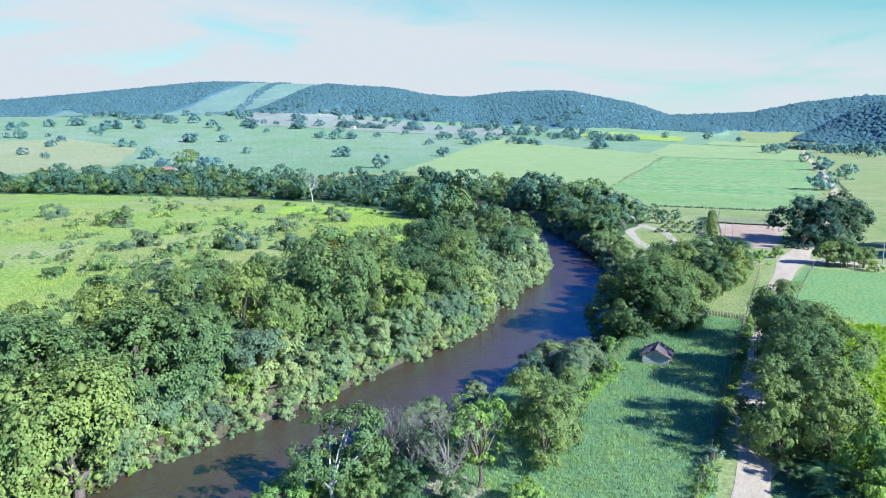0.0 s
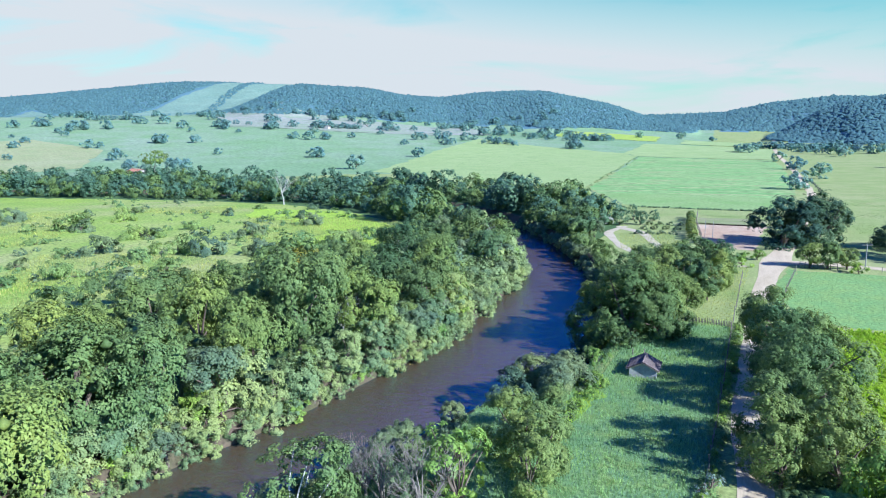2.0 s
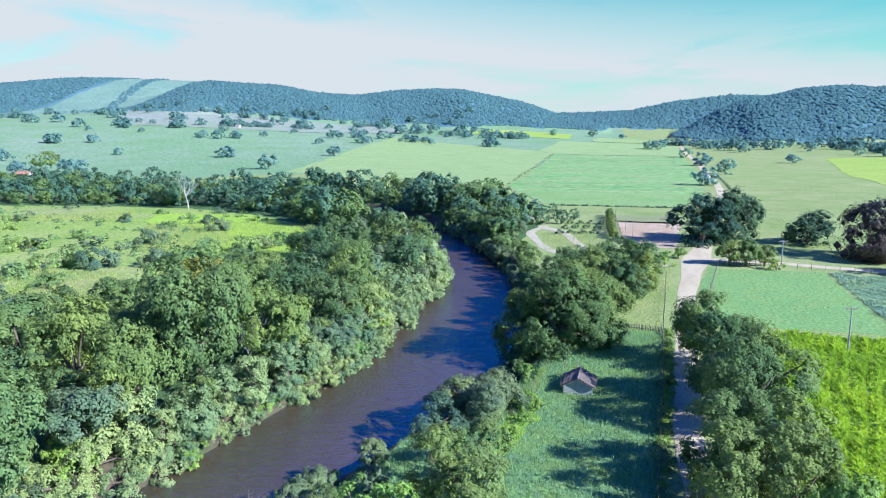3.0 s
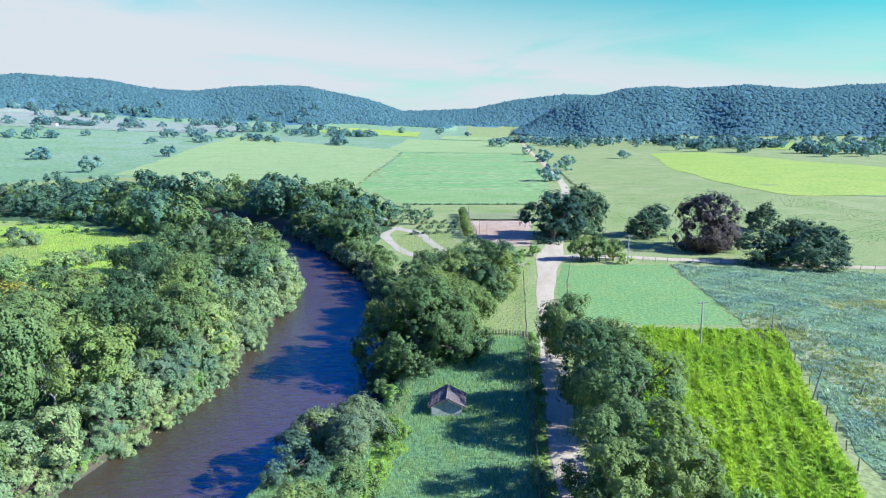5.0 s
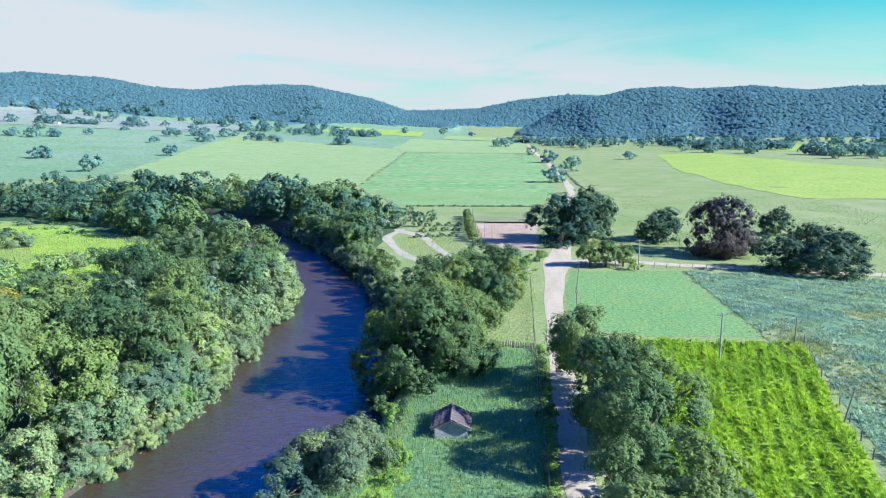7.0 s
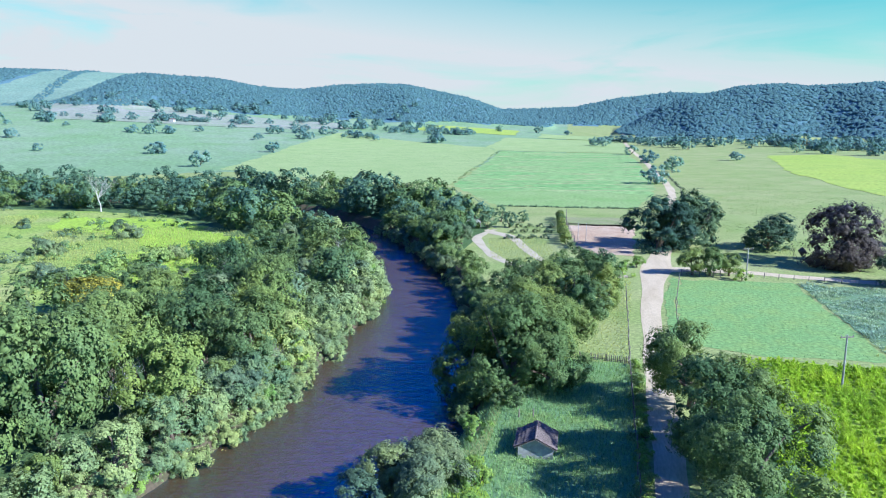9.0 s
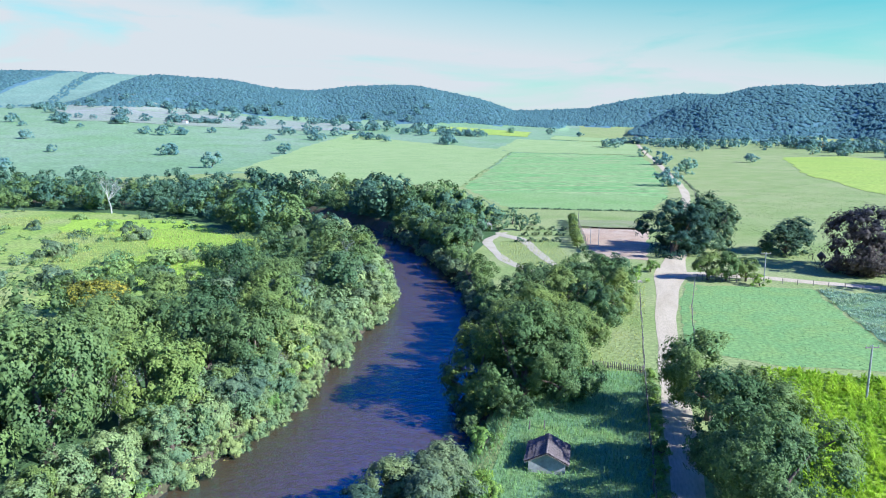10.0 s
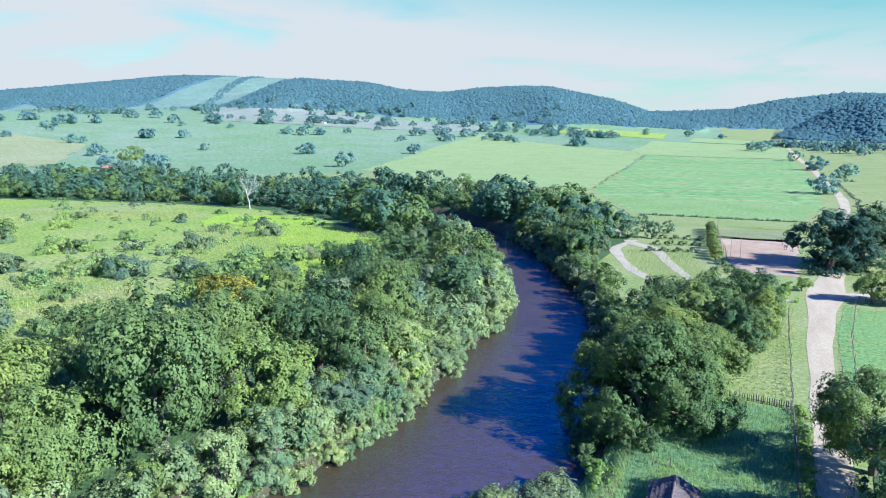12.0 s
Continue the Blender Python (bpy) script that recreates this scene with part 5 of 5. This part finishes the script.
def house(name, x, y, turn, w, d, eave, ridge, wall, tile, label, over=0.35, openings=(), group=""):
    h = new(name)
    h.matrix_basis = pose(x, y, float(ground_z(x, y)), 0, 0, turn)
    for bm in gable_walls(w, d, eave, ridge):
        part("wall", bm, wall, h)
    run, rise = w / 2 + over, (ridge - eave) * (w / 2 + over) / (w / 2)
    for k, side in enumerate((90, -90)):
        turn_m = pose(0, 0, ridge - rise + 0.03, 0, 0, -side)
        slab = bmesh.new()
        lo, hi = (-(d / 2 + over), d / 2 + over)
        quad = [slab.verts.new(v_) for v_ in ((lo, 0, rise - 0.05), (hi, 0, rise - 0.05), (hi, run, -0.05), (lo, run, -0.05))]
        low_q = [slab.verts.new(q_.co - Vector((0, 0, 0.06))) for q_ in quad]
        slab.faces.new(quad)
        slab.faces.new(low_q[::-1])
        for i in range(4):
            slab.faces.new((quad[i], low_q[i], low_q[(i + 1) % 4], quad[(i + 1) % 4]))
        slab.transform(turn_m)
        roof = part("roof", slab, M_WOOD, h)
        for bm in roof_rows(d + 2 * over, rise, run, max(4, int(run / 0.33)), 5 + k, 0.05, 0.24 if d < 5 else 0.5):
            bm.transform(turn_m)
            part("tile_course", bm, tile, roof)
    bm = bmesh.new()
    for i in range(int((d + 2 * over) / 0.36)):
        y0 = -d / 2 - over + i * 0.36
        tube(bm, (0, y0, ridge + 0.06), (0, y0 + 0.42, ridge + 0.09), 0.11, 0.13, 8)
    part("ridge_tiles", bm, tile, h)
    for wx, wy, ww, wh, wz, face in openings:
        bm = bmesh.new()
        if face in "sn":
            yy = (-d / 2 - 0.03) if face == "s" else (d / 2 + 0.03)
            box(bm, wx - ww / 2, wx + ww / 2, yy - 0.03, yy + 0.03, wz, wz + wh, 0.01)
        else:
            xx = (-w / 2 - 0.03) if face == "w" else (w / 2 + 0.03)
            box(bm, xx - 0.03, xx + 0.03, wy - ww / 2, wy + ww / 2, wz, wz + wh, 0.01)
        part("door" if wz < 0.2 else "shutter", bm, M_WOOD, h, "weathered dark wooden shutter" if wz >= 0.2 else "weathered dark wooden door")
    return tagged(h, label, "house", group)


hut = house("hut", -6.0, 73.6, 3, 3.8, 3.7, 1.5, 2.45, M_PLASTER, M_TILE, "small plastered hut with an old clay tile roof", 0.4, [(0.9, 0, 0.8, 1.5, 0.05, "n"), (0, 0.2, 0.7, 0.6, 0.8, "e")])
bm = bmesh.new()
for q in (-1.7, 0, 1.7):
    tube(bm, (q, -2.2, 1.46 + (1.7 - abs(q)) * 0.5), (q, 2.2, 1.46 + (1.7 - abs(q)) * 0.5), 0.06, 0.06, 6)
part("rafter", bm, M_WOOD, hut, "weathered grey roof beam")
house("farmhouse", -48, 229, 40, 6.5, 8.0, 2.5, 3.9, M_PLASTER, M_REDTILE, "farmhouse with an orange tile roof among trees", 0.5, [(0, -1.5, 1.0, 1.0, 1.0, "e"), (0, 1.8, 0.9, 2.0, 0.0, "e")])
house("farmhouse", -485, 384, 78, 8.0, 17.0, 2.5, 4.2, M_PINKWASH, M_REDTILE, "long pinkish farmhouse with a red tile roof", 0.6, [(0, -4.5, 1.2, 1.2, 1.0, "w"), (0, 0, 1.0, 2.0, 0.0, "w"), (0, 4.5, 1.2, 1.2, 1.0, "w")])
x, y = polar([(-35.9, 1170)])[0]
house("shed", x, y, 10, 7, 9, 4.2, 6.0, M_PLASTER, M_TILE, "small white shed in a far pasture", 0.3)


def fence(label, line, gap, height, radius, wires=3, seed=1, rails=0, category="fence"):
    """Posts along a line, with wires or rails between them; each post a part."""
    r = random.Random(seed)
    f = new("fence")
    f.matrix_basis = pose(line[0][0], line[0][1], 0)
    meshes = []
    for k in range(4):
        bm = bmesh.new()
        lean = Vector((r.uniform(-.08, .08), r.uniform(-.08, .08), 0))
        tube(bm, (0, 0, -0.3), Vector((0, 0, height * 0.55)) + lean * 0.5, radius * 1.1, radius, 6)
        tube(bm, Vector((0, 0, height * 0.55)) + lean * 0.5, Vector((0, 0, height * r.uniform(0.9, 1.12))) + lean, radius, radius * 0.8, 6)
        me = bpy.data.meshes.new("post")
        bm.to_mesh(me)
        bm.free()
        me.materials.append(M_WOOD)
        meshes.append(me)
    ox, oy = line[0]
    pts = []
    for (ax, ay), (bx, by) in zip(line, line[1:]):
        k = max(1, round(math.dist((ax, ay), (bx, by)) / gap))
        pts += [(ax + (bx - ax) * i / k, ay + (by - ay) * i / k) for i in range(k)]
    pts.append(line[-1])
    for px, py in pts:
        o = part("post", meshes[r.randrange(4)], None, f)
        o.matrix_basis = pose(px - ox + r.uniform(-.06, .06), py - oy + r.uniform(-.06, .06), float(ground_z(px, py)), r.uniform(-4, 4), r.uniform(-4, 4), r.uniform(0, 360))
    for w in range(wires + rails):
        bm = bmesh.new()
        z = height * (0.3 + 0.6 * w / max(1, wires + rails - 1))
        for (ax, ay), (bx, by) in zip(line, line[1:]):
            tube(bm, (ax - ox, ay - oy, z + float(ground_z(ax, ay))), (bx - ox, by - oy, z + float(ground_z(bx, by))), 0.006 if not rails else 0.05, 0.006 if not rails else 0.05, 4)
        part("wire" if not rails else "rail", bm, M_METAL if not rails else M_WOOD, f)
    return tagged(f, label, category)


fence("roadside fence of grey posts and wire", [(5.2, 24), (5.0, 60), (4.5, 103.5), (4.4, 150)], 2.2, 1.35, 0.075, 3, 1)
fence("low palisade fence of close grey stakes", [(-5.5, 104.8), (0, 104.3), (4.3, 103.8)], 0.27, 1.05, 0.07, 0, 2, 1)
fence("paddock fence of grey posts and wire", [(16.3, 162), (13.9, 140), (12.6, 118), (11.8, 100)], 2.6, 1.3, 0.07, 3, 3)
fence("wire fence beside the side road", [(29, 166.5), (44, 165.5), (66, 161.5), (90, 158)], 3.0, 1.3, 0.07, 3, 4)
fence("wooden rail corral at the crossroads", [(17, 166), (21, 165.5), (25.5, 165.2)], 1.4, 1.6, 0.09, 0, 5, 3)
fence("fence of tall posts at the playing ground", [(-16.5, 262), (-14.5, 236), (-9.8, 203)], 4.0, 2.2, 0.08, 3, 6)
fence("wire fence along the far road", [(23, 225), (30, 312), (33.5, 365), (32, 470)], 4.0, 1.3, 0.08, 2, 7)
fence("weathered posts and wire across the weeds", [(48, 110), (44.5, 95), (41.5, 80), (38, 62)], 5.0, 1.4, 0.08, 2, 8)


def pole(x, y, height, arm, label, lean=0.0, r=0.13, material=None):
    p_ = new("utility_pole")
    p_.matrix_basis = pose(x, y, float(ground_z(x, y)), 0, lean, 20)
    bm = bmesh.new()
    tube(bm, (0, 0, -0.5), (0, 0, height * 0.5), r * 1.15, r, 8)
    tube(bm, (0, 0, height * 0.5), (0, 0, height), r, r * 0.75, 8)
    part("post", bm, material or M_CONCRETE, p_)
    if arm:
        part("crossarm", box(bmesh.new(), -arm / 2, arm / 2, -0.06, 0.06, height - 0.4, height - 0.26, 0.01), M_WOOD, p_)
        for q in (-arm * 0.45, -arm * 0.15, arm * 0.45):
            bm = bmesh.new()
            tube(bm, (q, 0, height - 0.26), (q, 0, height - 0.1), 0.03, 0.07, 6)
            tube(bm, (q, 0, height - 0.1), (q, 0, height - 0.02), 0.07, 0.04, 6)
            part("insulator", bm, M_CONCRETE, p_)
    return tagged(p_, label, "pole")


pole(32.1, 100.4, 7.6, 1.9, "grey utility pole with a crossarm")
pole(31.7, 169, 6.5, 2.4, "grey utility pole with a wide crossarm")
pole(46.2, 109.1, 4.6, 0, "thin dark wooden pole in the weeds", 0, 0.09, M_WOOD)
pole(41.0, 80.3, 4.4, 0, "leaning wooden pole in the weeds", 14, 0.09, M_WOOD)
pole(47.5, 81.8, 1.9, 0, "short leaning wooden post", 16, 0.1, M_WOOD)
pole(-9.0, 207, 5.5, 0, "thin grey post at the playing ground", 0, 0.09)
pole(-6.6, 206, 5.5, 0, "thin grey post at the playing ground", 0, 0.09)

for x, y in ((-9.1, 81.6), (-7.4, 82.1)):
    pole(x, y, 1.1, 0, "short grey wooden post under the bank trees", 2, 0.09, M_WOOD)

# hedge between grass and road
HEDGE = []
for i in range(100):
    y = 28 + i * 0.77
    HEDGE.append(("lime_shrub" if rng.random() < 0.45 else "meadow_shrub", 5.4 + rng.uniform(-0.35, 0.35), y, rng.uniform(0.2, 0.42)))
woodland("hedge", "rough green hedge between grass and road", "hedge", HEDGE, 8, 0.25)
plant("dead_tree", -205, 236, 1.9, "tall dead white tree before the belt")
plant("pale_tree", -475, 395, 2.2, "tall pale trunked tree beside the farmhouse")
for q in ((-505, 398), (-500, 412), (-462, 404), (-445, 398)):
    plant("far_tree", q[0], q[1], 1.3, "broad dark tree beside the farmhouse")
